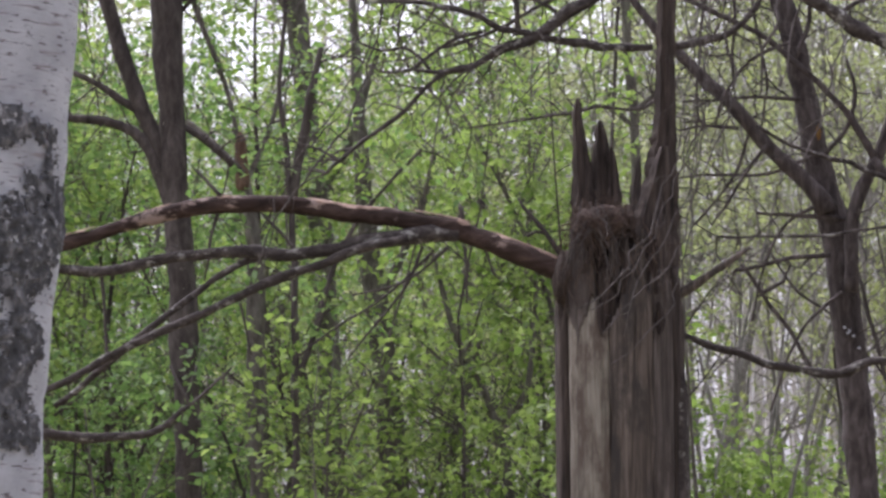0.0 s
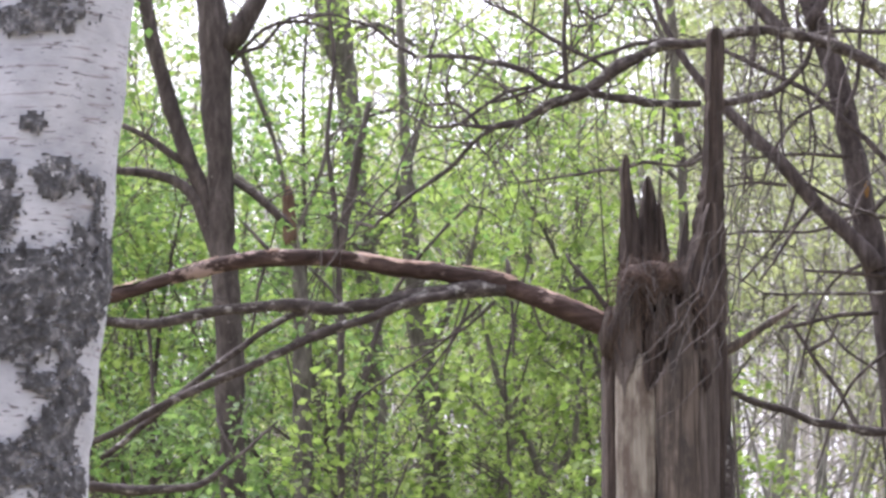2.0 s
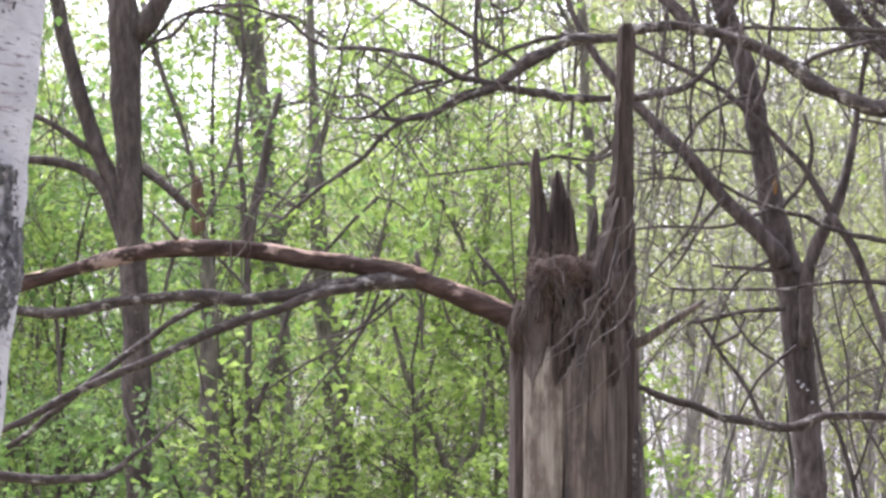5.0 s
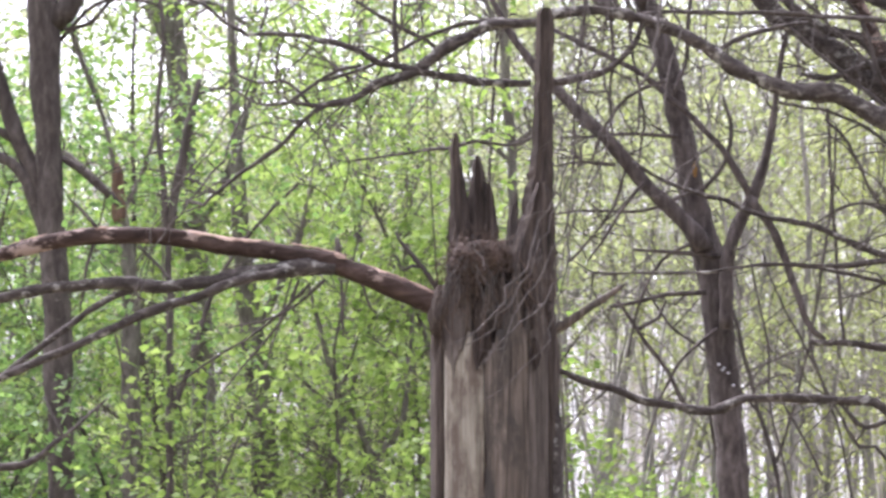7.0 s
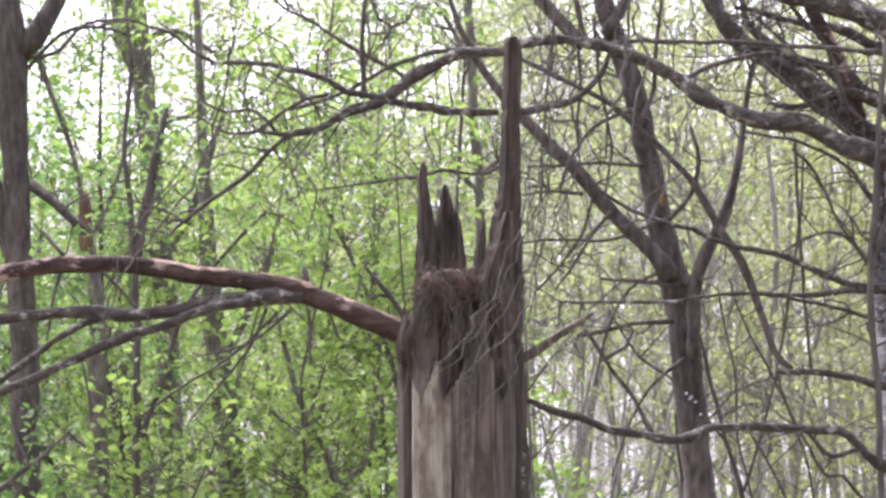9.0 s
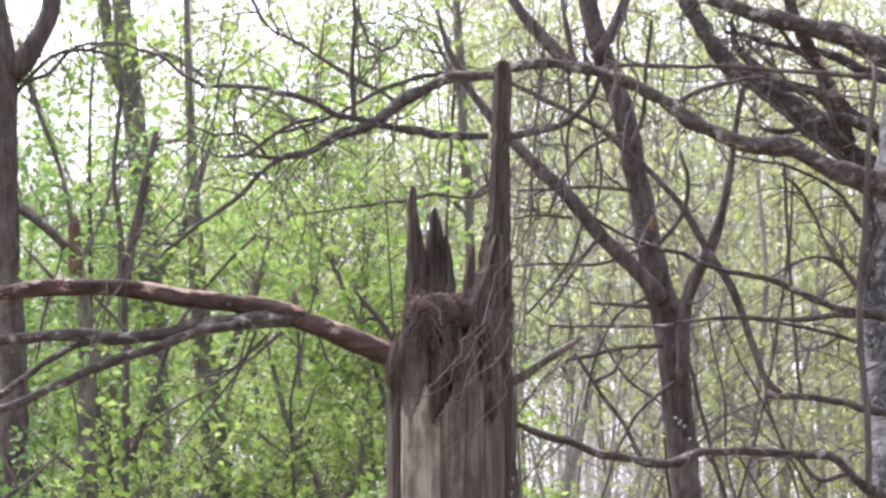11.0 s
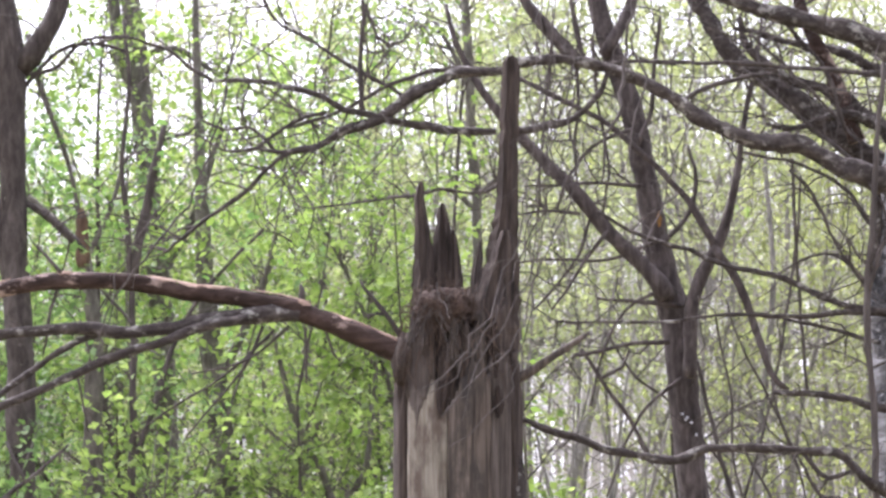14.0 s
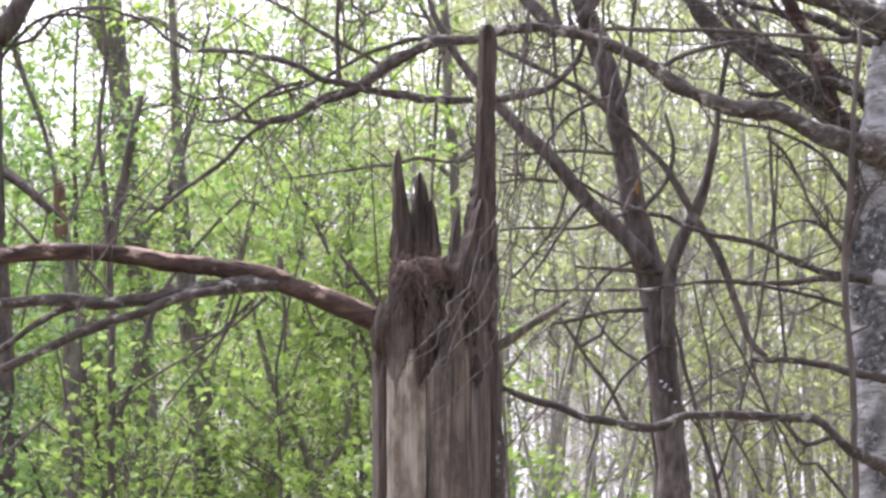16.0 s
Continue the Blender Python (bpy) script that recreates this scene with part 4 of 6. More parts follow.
limbs = [
    (BIG, LIMBBARK, "long arching limb with grey lichen"),
    ([(2.038, 14.40, 3.945, 0.0725), (1.970, 14.60, 4.103, 0.0662), (1.859, 14.60, 4.192, 0.0588), (1.724, 14.60, 4.293, 0.0539), (1.576, 14.60, 4.419, 0.0515), (1.428, 14.60, 4.521, 0.0466), (1.291, 14.60, 4.622, 0.0441), (1.205, 14.60, 4.737, 0.0417), (1.136, 14.60, 4.865, 0.0392), (1.058, 14.60, 5.044, 0.0343)], LIMBBARK, ""),
    ([(2.133, 14.30, 4.524, 0.0672), (1.950, 14.20, 4.578, 0.0596), (1.732, 14.20, 4.664, 0.0477), (1.538, 14.20, 4.714, 0.0382), (1.368, 14.20, 4.756, 0.0334), (1.174, 14.20, 4.825, 0.0238)], LIMBBARK, ""),
    ([(1.798, 14.40, 4.218, 0.0363), (1.751, 14.40, 4.343, 0.0363), (1.680, 14.40, 4.544, 0.0314), (1.584, 14.40, 4.720, 0.0290), (1.537, 14.40, 4.922, 0.0266)], PEELING, ""),
    ([(2.056, 14.50, 4.137, 0.0438), (1.935, 14.50, 4.287, 0.0390), (1.813, 14.50, 4.375, 0.0341), (1.690, 14.50, 4.463, 0.0292), (1.517, 14.50, 4.514, 0.0219), (1.345, 14.50, 4.640, 0.0170), (1.297, 14.50, 4.792, 0.0146)], LIMBBARK, ""),
    ([(2.036, 14.35, 4.185, 0.0289), (1.891, 14.35, 4.284, 0.0241), (1.720, 14.35, 4.334, 0.0193), (1.548, 14.35, 4.271, 0.0145), (1.401, 14.35, 4.284, 0.0096)], LIMBBARK, ""),
    ([(2.063, 14.50, 4.514, 0.0341), (1.915, 14.50, 4.552, 0.0268), (1.742, 14.50, 4.640, 0.0219), (1.569, 14.50, 4.665, 0.0170), (1.396, 14.50, 4.716, 0.0122), (1.272, 14.50, 4.741, 0.0097)], LIMBBARK, ""),
    ([(1.842, 14.20, 3.986, 0.0191), (1.852, 14.20, 3.839, 0.0191), (1.837, 14.20, 3.692, 0.0191), (1.810, 14.20, 3.546, 0.0143)], LIMBBARK, ""),
    ([(2.009, 14.20, 2.608, 0.0382), (1.756, 13.70, 2.676, 0.0299), (1.688, 13.70, 2.733, 0.0253), (1.608, 13.70, 2.803, 0.0253), (1.458, 13.70, 2.814, 0.0230), (1.297, 13.70, 2.821, 0.0230), (1.089, 13.70, 2.814, 0.0230), (0.997, 13.70, 2.779, 0.0253), (0.904, 13.70, 2.767, 0.0230), (0.766, 13.70, 2.795, 0.0207), (0.651, 13.70, 2.813, 0.0207), (0.536, 13.70, 2.860, 0.0207), (0.421, 13.70, 2.894, 0.0184), (0.317, 13.70, 2.936, 0.0161), (0.236, 13.70, 2.959, 0.0115)], LIMBBARK, "long low dead branch"),
    ([(1.993, 14.20, 3.015, 0.0262), (1.824, 14.00, 3.018, 0.0235), (1.635, 14.00, 3.066, 0.0212), (1.494, 14.00, 3.080, 0.0188), (1.387, 14.00, 3.082, 0.0141)], LIMBBARK, ""),
    ([(1.977, 14.20, 3.430, 0.0262), (1.772, 14.10, 3.436, 0.0213), (1.605, 14.10, 3.424, 0.0166), (1.461, 14.10, 3.412, 0.0142), (1.270, 14.10, 3.424, 0.0118), (1.055, 14.10, 3.404, 0.0095), (0.912, 14.10, 3.387, 0.0095), (0.482, 14.10, 3.385, 0.0071)], LIMBBARK, ""),
    ([(1.977, 14.20, 3.425, 0.0262), (1.772, 14.10, 3.448, 0.0213), (1.630, 14.10, 3.484, 0.0189), (1.511, 14.10, 3.544, 0.0189), (1.392, 14.10, 3.593, 0.0166), (1.201, 14.10, 3.629, 0.0142), (1.034, 14.10, 3.696, 0.0142), (0.962, 14.10, 3.713, 0.0142), (0.795, 14.10, 3.774, 0.0095), (0.652, 14.10, 3.858, 0.0095)], LIMBBARK, ""),
    ([(1.974, 14.20, 3.280, 0.0167), (1.831, 14.20, 3.328, 0.0119), (1.615, 14.20, 3.381, 0.0119), (1.471, 14.20, 3.408, 0.0095), (1.351, 14.20, 3.425, 0.0072)], LIMBBARK, ""),
    ([(2.035, 14.30, 4.486, 0.0168), (1.753, 14.00, 4.443, 0.0118), (1.513, 14.00, 4.462, 0.0106), (1.250, 14.00, 4.481, 0.0094), (1.034, 14.00, 4.481, 0.0094), (0.795, 14.00, 4.486, 0.0094), (0.555, 14.00, 4.466, 0.0071)], TWIGS, ""),
    ([(0.218, 13.90, 4.162, 0.0163), (0.028, 13.90, 4.167, 0.0187), (-0.115, 13.90, 4.191, 0.0187), (-0.281, 13.90, 4.222, 0.0163), (-0.423, 13.90, 4.258, 0.0163), (-0.542, 13.90, 4.318, 0.0140), (-0.685, 13.90, 4.354, 0.0117), (-0.875, 13.90, 4.378, 0.0093), (-0.994, 13.90, 4.371, 0.0070)], LIMBBARK, "thin bare dead branch"),
    ([(0.241, 13.90, 4.162, 0.0163), (0.384, 13.90, 4.174, 0.0163), (0.550, 13.90, 4.223, 0.0140), (0.645, 13.90, 4.320, 0.0140), (0.694, 13.90, 4.428, 0.0117)], LIMBBARK, ""),
    ([(-0.659, 13.90, 4.065, 0.0140), (-0.730, 13.90, 4.005, 0.0117), (-0.823, 13.90, 3.909, 0.0117), (-0.917, 13.90, 3.837, 0.0093), (-1.035, 13.90, 3.753, 0.0093), (-1.151, 13.90, 3.646, 0.0070)], TWIGS, ""),
    ([(-0.352, 13.90, 4.222, 0.0117), (-0.348, 13.90, 4.367, 0.0117), (-0.353, 13.90, 4.512, 0.0093), (-0.342, 13.90, 4.658, 0.0093), (-0.354, 13.90, 4.804, 0.0070)], TWIGS, ""),
    ([(1.719, 13.95, 2.754, 0.0117), (1.601, 13.95, 2.719, 0.0094), (1.531, 13.95, 2.777, 0.0094), (1.485, 13.95, 2.848, 0.0070)], TWIGS, ""),
    ([(0.219, 13.95, 4.426, 0.0117), (0.028, 13.95, 4.438, 0.0117), (-0.115, 13.95, 4.414, 0.0094), (-0.306, 13.95, 4.328, 0.0094), (-0.496, 13.95, 4.231, 0.0070), (-0.686, 13.95, 4.183, 0.0070)], TWIGS, ""),
    ([(-0.163, 13.95, 4.304, 0.0094), (-0.258, 13.95, 4.377, 0.0094), (-0.402, 13.95, 4.450, 0.0094), (-0.546, 13.95, 4.547, 0.0070), (-0.714, 13.95, 4.644, 0.0070), (-0.786, 13.95, 4.766, 0.0070)], TWIGS, ""),
    ([(-0.984, 13.95, 4.388, 0.0082), (-1.068, 13.95, 4.434, 0.0082), (-1.145, 13.95, 4.498, 0.0070), (-1.253, 13.95, 4.546, 0.0070), (-1.349, 13.95, 4.566, 0.0059), (-1.480, 13.95, 4.541, 0.0047)], TWIGS, ""),
    ([(-0.334, 13.95, 4.718, 0.0070), (-0.324, 13.95, 4.657, 0.0070), (-0.290, 13.95, 4.581, 0.0070), (-0.233, 13.95, 4.542, 0.0070), (-0.171, 13.95, 4.557, 0.0059), (-0.138, 13.95, 4.620, 0.0047)], TWIGS, ""),
    ([(-0.712, 13.95, 4.079, 0.0094), (-0.765, 13.95, 4.146, 0.0070), (-0.832, 13.95, 4.182, 0.0070), (-0.922, 13.95, 4.173, 0.0059), (-1.010, 13.95, 4.207, 0.0047)], TWIGS, ""),
    ([(-0.494, 13.95, 4.250, 0.0094), (-0.594, 13.95, 4.226, 0.0082), (-0.712, 13.95, 4.154, 0.0082), (-0.802, 13.95, 4.091, 0.0070), (-0.921, 13.95, 4.086, 0.0059), (-1.026, 13.95, 4.146, 0.0047)], TWIGS, ""),
    ([(0.264, 14.00, 3.975, 0.0082), (0.173, 14.00, 3.921, 0.0071), (0.073, 14.00, 3.921, 0.0071), (-0.022, 14.00, 3.933, 0.0071), (-0.118, 14.00, 3.902, 0.0071), (-0.308, 14.00, 3.882, 0.0059), (-0.546, 14.00, 3.851, 0.0047)], TWIGS, ""),
    ([(1.410, 14.20, 4.477, 0.0095), (1.289, 14.20, 4.465, 0.0107), (1.167, 14.20, 4.428, 0.0107), (1.057, 14.20, 4.378, 0.0095), (0.996, 14.20, 4.316, 0.0072)], TWIGS, ""),
    ([(1.889, 14.30, 4.002, 0.0084), (1.805, 14.30, 4.088, 0.0084), (1.540, 14.30, 4.304, 0.0072), (1.298, 14.30, 4.517, 0.0060)], PALETWIG, ""),
    ([(1.783, 14.30, 4.212, 0.0084), (1.639, 14.30, 4.373, 0.0072), (1.470, 14.30, 4.535, 0.0072), (1.325, 14.30, 4.672, 0.0060)], PALETWIG, ""),
    ([(1.734, 14.30, 4.249, 0.0096), (1.653, 14.30, 4.510, 0.0096), (1.545, 14.30, 4.647, 0.0084), (1.448, 14.30, 4.772, 0.0072)], TWIGS, ""),
    ([(1.878, 14.25, 3.760, 0.0120), (1.772, 14.25, 3.920, 0.0096), (1.719, 14.25, 3.993, 0.0084), (1.532, 14.25, 4.092, 0.0072), (1.289, 14.25, 4.141, 0.0060)], TWIGS, ""),
    ([(1.849, 14.25, 3.504, 0.0096), (1.696, 14.25, 3.723, 0.0072), (1.578, 14.25, 3.969, 0.0072), (1.483, 14.25, 4.067, 0.0060)], TWIGS, ""),
    ([(1.860, 14.25, 3.455, 0.0096), (1.743, 14.25, 3.650, 0.0072), (1.598, 14.25, 3.699, 0.0060), (1.428, 14.25, 3.613, 0.0048)], TWIGS, ""),
]
rng = random.Random(77)
for k, (pts, mat, label) in enumerate(limbs):
    if 7 < k < 13:
        pts = [(x, y, z, r * 0.76) for x, y, z, r in pts]
    bough = limb("limb", pts, mat, far_birch, label, 0.035, 16 if pts[0][3] > 0.02 else 8, 0.26, 0.009, 80 + k)
    tv, tf = [], []
    side_twigs(tv, tf, smoothed(pts, 0.08), 6 if k > 7 else 9 + len(pts) // 2, 0.42, rng, 0.004, 0.03, 2)
    if k in (0, 4, 5, 14, 16, 19, 20):
        side_twigs(tv, tf, smoothed(pts[11:] if k == 0 else pts, 0.06), 9, 0.6, rng, 0.0045, 0.04, 2)
    mesh_part("twigwork", tv, tf, TWIGS, bough, kind="stuff")
# a high limb of the near birch, above the view, with long thin shoots that hang from it
high = [(nb[-1][0] + 0.08, 7.5, nb[-1][2] + 0.55, 0.05), (nb[-1][0] + 0.4, 8.8, 5.15, 0.042), (-0.3, 10.6, 5.3, 0.034), (0.2, 11.9, 5.25, 0.026), (0.75, 12.5, 5.15, 0.015), (1.1, 12.8, 5.05, 0.006)]
high_limb = limb("limb", high, LIMBBARK, near_birch, "", 0.08, 9, 0.12, 0.01, 129)
limb("limb", [(-0.65, 9.6, 5.2, 0.03), (-0.9, 11.0, 5.3, 0.024), (-0.95, 12.1, 5.2, 0.014), (-1.2, 12.8, 5.1, 0.006)], LIMBBARK, near_birch, "", 0.08, 8, 0.12, 0.01, 128)
hang = ([(0.717, 12.40, 4.460, 0.0083), (0.683, 12.40, 4.199, 0.0083), (0.649, 12.40, 3.940, 0.0104), (0.617, 12.40, 3.875, 0.0083), (0.595, 12.40, 3.768, 0.0062), (0.573, 12.40, 3.618, 0.0042)], [(0.485, 12.20, 4.370, 0.0041), (0.480, 12.20, 4.157, 0.0041), (0.462, 12.20, 3.902, 0.0051), (0.492, 12.20, 3.733, 0.0061), (0.450, 12.20, 3.586, 0.0041), (0.398, 12.20, 3.439, 0.0041), (0.335, 12.20, 3.334, 0.0031)],
        [(0.341, 12.30, 4.415, 0.0031), (0.329, 12.30, 4.049, 0.0031), (0.314, 12.30, 3.750, 0.0031), (0.286, 12.30, 3.496, 0.0041), (0.213, 12.30, 3.306, 0.0052), (0.171, 12.30, 3.180, 0.0062), (0.087, 12.30, 3.054, 0.0062), (0.004, 12.30, 2.949, 0.0041), (-0.110, 12.30, 2.897, 0.0031)],
        [(0.404, 12.30, 4.415, 0.0031), (0.392, 12.30, 3.878, 0.0031), (0.349, 12.30, 3.411, 0.0031), (0.285, 12.30, 3.117, 0.0041), (0.191, 12.30, 3.012, 0.0052), (0.108, 12.30, 2.928, 0.0041), (0.005, 12.30, 2.803, 0.0031)],
        [(-0.769, 12.00, 4.324, 0.0040), (-0.786, 12.00, 3.988, 0.0050), (-0.855, 12.00, 3.717, 0.0060), (-0.955, 12.00, 3.490, 0.0060), (-1.075, 12.00, 3.345, 0.0060), (-1.175, 12.00, 3.201, 0.0040), (-1.253, 12.00, 3.017, 0.0040)], [(-0.718, 12.00, 4.366, 0.0030), (-0.757, 12.00, 4.114, 0.0040), (-0.836, 12.00, 3.821, 0.0040), (-0.996, 12.00, 3.552, 0.0040), (-1.156, 12.00, 3.325, 0.0040), (-1.232, 12.00, 2.997, 0.0030)],
        [(0.896, 12.10, 4.348, 0.0041), (0.915, 12.10, 4.094, 0.0041), (0.871, 12.10, 3.842, 0.0041), (0.807, 12.10, 3.590, 0.0041), (0.723, 12.10, 3.382, 0.0041)], [(0.710, 12.10, 4.390, 0.0041), (0.687, 12.10, 4.178, 0.0061), (0.728, 12.10, 4.031, 0.0061), (0.685, 12.10, 3.841, 0.0051), (0.653, 12.10, 3.674, 0.0041)],
        [(0.395, 12.66, 4.220, 0.0038), (0.372, 12.66, 3.803, 0.0038), (0.300, 12.66, 3.480, 0.0038), (0.236, 12.66, 3.324, 0.0043), (0.193, 12.66, 3.215, 0.0047), (0.107, 12.66, 3.086, 0.0043), (0.021, 12.66, 2.957, 0.0038), (-0.060, 12.66, 2.924, 0.0030)],
        [(0.420, 12.66, 4.220, 0.0034), (0.385, 12.66, 3.584, 0.0034), (0.246, 12.66, 3.215, 0.0043), (0.192, 12.66, 3.129, 0.0043), (0.128, 12.66, 3.043, 0.0043), (0.096, 12.66, 2.914, 0.0034), (0.064, 12.66, 2.817, 0.0030)],
        [(0.360, 12.66, 3.912, 0.0034), (0.335, 12.66, 3.259, 0.0034), (0.239, 12.66, 2.918, 0.0038), (0.171, 12.66, 2.850, 0.0038), (0.107, 12.66, 2.781, 0.0034), (0.022, 12.66, 2.717, 0.0030)])
rng3 = random.Random(31)
for k, pts in enumerate(hang):
    x, y, z, r = pts[0]
    line = smoothed([(x + 0.02, y, 5.22, r), *pts], 0.05)
    line[:, 3] *= 0.75
    for q in line[2:]:
        q[:3] += np.array([rng3.gauss(0, 0.007), rng3.gauss(0, 0.007), rng3.gauss(0, 0.005)])
    v, f = [], []
    tube_data(v, f, line, 5, 0.1, 0.012, rng3)
    side_twigs(v, f, line[len(line) // 3:], 3 if k > 7 else 6, 0.2, rng3, 0.0022, 0.06, 2)
    mesh_part("shoot", v, f, PALETWIG, high_limb, "thin dry hanging shoot", smooth=True)

# ---------------------------------------------------------------- alder
al = [(1.142, 15.00, 2.438, 0.0705), (1.129, 15.00, 2.634, 0.0680), (1.111, 15.00, 2.840, 0.0655), (1.086, 15.00, 3.094, 0.0680), (1.063, 15.00, 3.348, 0.0680), (1.034, 15.00, 3.553, 0.0705), (0.977, 15.00, 3.784, 0.0579), (0.916, 15.00, 4.119, 0.0554), (0.880, 15.00, 4.327, 0.0554), (0.837, 15.00, 4.509, 0.0529), (0.774, 15.00, 4.692, 0.0504), (0.724, 15.00, 4.849, 0.0453), (0.686, 15.00, 5.006, 0.0428), (0.649, 15.00, 5.270, 0.0353), (0.625, 15.00, 5.588, 0.0277)]
alder = thing("alder_tree", (al[0][0], 15, ground_z(al[0][0], 15)), "dark leaning alder with bare twiggy branches", "alder")
alder_trunk = limb("trunk", tree_base(al), ALDER, alder, "", 0.05, 18, 0.14, 0.008, 41)
al_limbs = [
    [(1.002, 14.90, 3.591, 0.0500), (0.965, 14.90, 3.667, 0.0425), (0.865, 14.90, 3.769, 0.0375), (0.739, 14.90, 3.897, 0.0350), (0.613, 14.90, 4.051, 0.0325), (0.487, 14.90, 4.179, 0.0300), (0.360, 14.90, 4.308, 0.0275), (0.233, 14.90, 4.450, 0.0200), (0.132, 14.90, 4.592, 0.0175), (0.055, 14.90, 4.748, 0.0125), (0.004, 14.90, 4.931, 0.0100)],
    [(1.096, 14.85, 3.230, 0.0299), (1.098, 14.85, 3.381, 0.0324), (1.107, 14.85, 3.533, 0.0324), (1.151, 14.85, 3.686, 0.0299), (1.215, 14.85, 3.813, 0.0274), (1.280, 14.85, 3.992, 0.0199), (1.321, 14.85, 4.197, 0.0150), (1.348, 14.85, 4.403, 0.0125), (1.402, 14.85, 4.661, 0.0100), (1.430, 14.85, 4.869, 0.0075)],
    [(1.211, 14.80, 3.806, 0.0199), (1.112, 14.80, 3.984, 0.0149), (1.013, 14.80, 4.111, 0.0149), (0.837, 14.80, 4.277, 0.0149), (0.687, 14.80, 4.393, 0.0124), (0.485, 14.80, 4.495, 0.0124), (0.333, 14.80, 4.573, 0.0099)],
    [(1.199, 14.80, 3.818, 0.0199), (1.310, 14.80, 3.653, 0.0199), (1.383, 14.80, 3.451, 0.0174), (1.455, 14.80, 3.250, 0.0149), (1.529, 14.80, 3.174, 0.0124)],
    [(0.618, 14.95, 4.655, 0.0326), (0.542, 14.95, 4.746, 0.0326), (0.465, 14.95, 4.838, 0.0301), (0.376, 14.95, 4.942, 0.0251), (0.312, 14.95, 5.047, 0.0201)],
    [(0.721, 14.95, 4.707, 0.0301), (0.811, 14.95, 4.864, 0.0276), (0.877, 14.95, 5.022, 0.0226)],
    [(0.642, 14.90, 4.645, 0.0125), (0.591, 14.90, 4.827, 0.0125), (0.567, 14.90, 5.010, 0.0100)],
    [(1.013, 14.90, 3.400, 0.0125), (0.837, 14.90, 3.387, 0.0100), (0.685, 14.90, 3.349, 0.0100), (0.584, 14.90, 3.336, 0.0075)],
    [(1.078, 14.90, 3.560, 0.0125), (0.889, 14.90, 3.578, 0.0100), (0.687, 14.90, 3.593, 0.0075)],
    [(0.992, 14.90, 3.846, 0.0100), (1.094, 14.90, 3.974, 0.0100), (1.134, 14.90, 4.128, 0.0100), (1.097, 14.90, 4.283, 0.0075)],
    [(0.868, 14.90, 4.283, 0.0125), (0.933, 14.90, 4.464, 0.0100), (0.948, 14.90, 4.671, 0.0100), (0.975, 14.90, 4.880, 0.0075)],
    [(0.892, 14.90, 4.102, 0.0100), (0.690, 14.90, 4.115, 0.0075), (0.487, 14.90, 4.102, 0.0063), (0.360, 14.90, 4.097, 0.0050)],
    [(0.941, 14.90, 3.846, 0.0100), (0.738, 14.90, 3.769, 0.0075), (0.536, 14.90, 3.769, 0.0063), (0.334, 14.90, 3.753, 0.0050)],
    [(0.611, 14.85, 3.966, 0.0100), (0.459, 14.85, 3.978, 0.0075), (0.346, 14.85, 3.960, 0.0050)],
    [(0.841, 14.85, 4.351, 0.0100), (0.663, 14.85, 4.273, 0.0075), (0.548, 14.85, 4.119, 0.0075), (0.510, 14.85, 3.991, 0.0050)],
    [(0.737, 14.85, 3.889, 0.0100), (0.635, 14.85, 3.762, 0.0075), (0.559, 14.85, 3.634, 0.0062), (0.483, 14.85, 3.533, 0.0050)],
    [(0.593, 14.95, 4.733, 0.0100), (0.605, 14.95, 4.499, 0.0075), (0.591, 14.95, 4.240, 0.0063), (0.615, 14.95, 4.059, 0.0050)],
    [(0.491, 14.95, 4.812, 0.0100), (0.464, 14.95, 4.525, 0.0075), (0.438, 14.95, 4.239, 0.0063), (0.424, 14.95, 3.956, 0.0050)],
    [(0.670, 14.95, 4.786, 0.0100), (0.694, 14.95, 4.499, 0.0075), (0.743, 14.95, 4.214, 0.0063), (0.717, 14.95, 3.982, 0.0050)],
    [(0.990, 14.90, 3.642, 0.0100), (0.813, 14.90, 3.540, 0.0075), (0.710, 14.90, 3.336, 0.0063), (0.659, 14.90, 3.109, 0.0050)],
    [(1.062, 14.90, 3.235, 0.0100), (0.910, 14.90, 3.109, 0.0075), (0.808, 14.90, 2.932, 0.0063), (0.732, 14.90, 2.706, 0.0050)],
    [(1.564, 14.90, 4.231, 0.0075), (1.582, 14.90, 3.769, 0.0080), (1.603, 14.90, 3.438, 0.0080), (1.624, 14.90, 3.172, 0.0075)],
    [(0.619, 14.90, 3.361, 0.0100), (0.719, 14.90, 3.209, 0.0100), (0.831, 14.90, 3.053, 0.0100), (0.935, 14.90, 2.869, 0.0075)],
    [(0.707, 14.90, 3.235, 0.0100), (0.795, 14.90, 3.285, 0.0088), (0.833, 14.90, 3.361, 0.0063)],
    [(0.406, 14.90, 3.539, 0.0063), (0.494, 14.90, 3.641, 0.0063), (0.609, 14.90, 3.794, 0.0063), (0.673, 14.90, 4.025, 0.0063)],
]
for k, pts in enumerate(al_limbs):
    bough = limb("limb", pts, ALDER, alder, "", 0.05, 9, 0.14, 0.008, 170 + k)
    tv, tf = [], []
    side_twigs(tv, tf, smoothed(pts, 0.08), 8 if pts[-1][2] > 3.6 else 3, 0.42, rng, 0.0036, 0.0, 2)
    mesh_part("twigwork", tv, tf, TWIGS, bough, kind="stuff")
tv, tf = [], []
side_twigs(tv, tf, smoothed(al, 0.08), 18, 0.5, rng, 0.005, 0.0, 2)
mesh_part("twigwork", tv, tf, TWIGS, alder_trunk, kind="stuff")
bm = bmesh.new()
bmesh.ops.create_icosphere(bm, subdivisions=3, radius=1)
fx, fy, fz = (0.969, 14.945, 3.954)
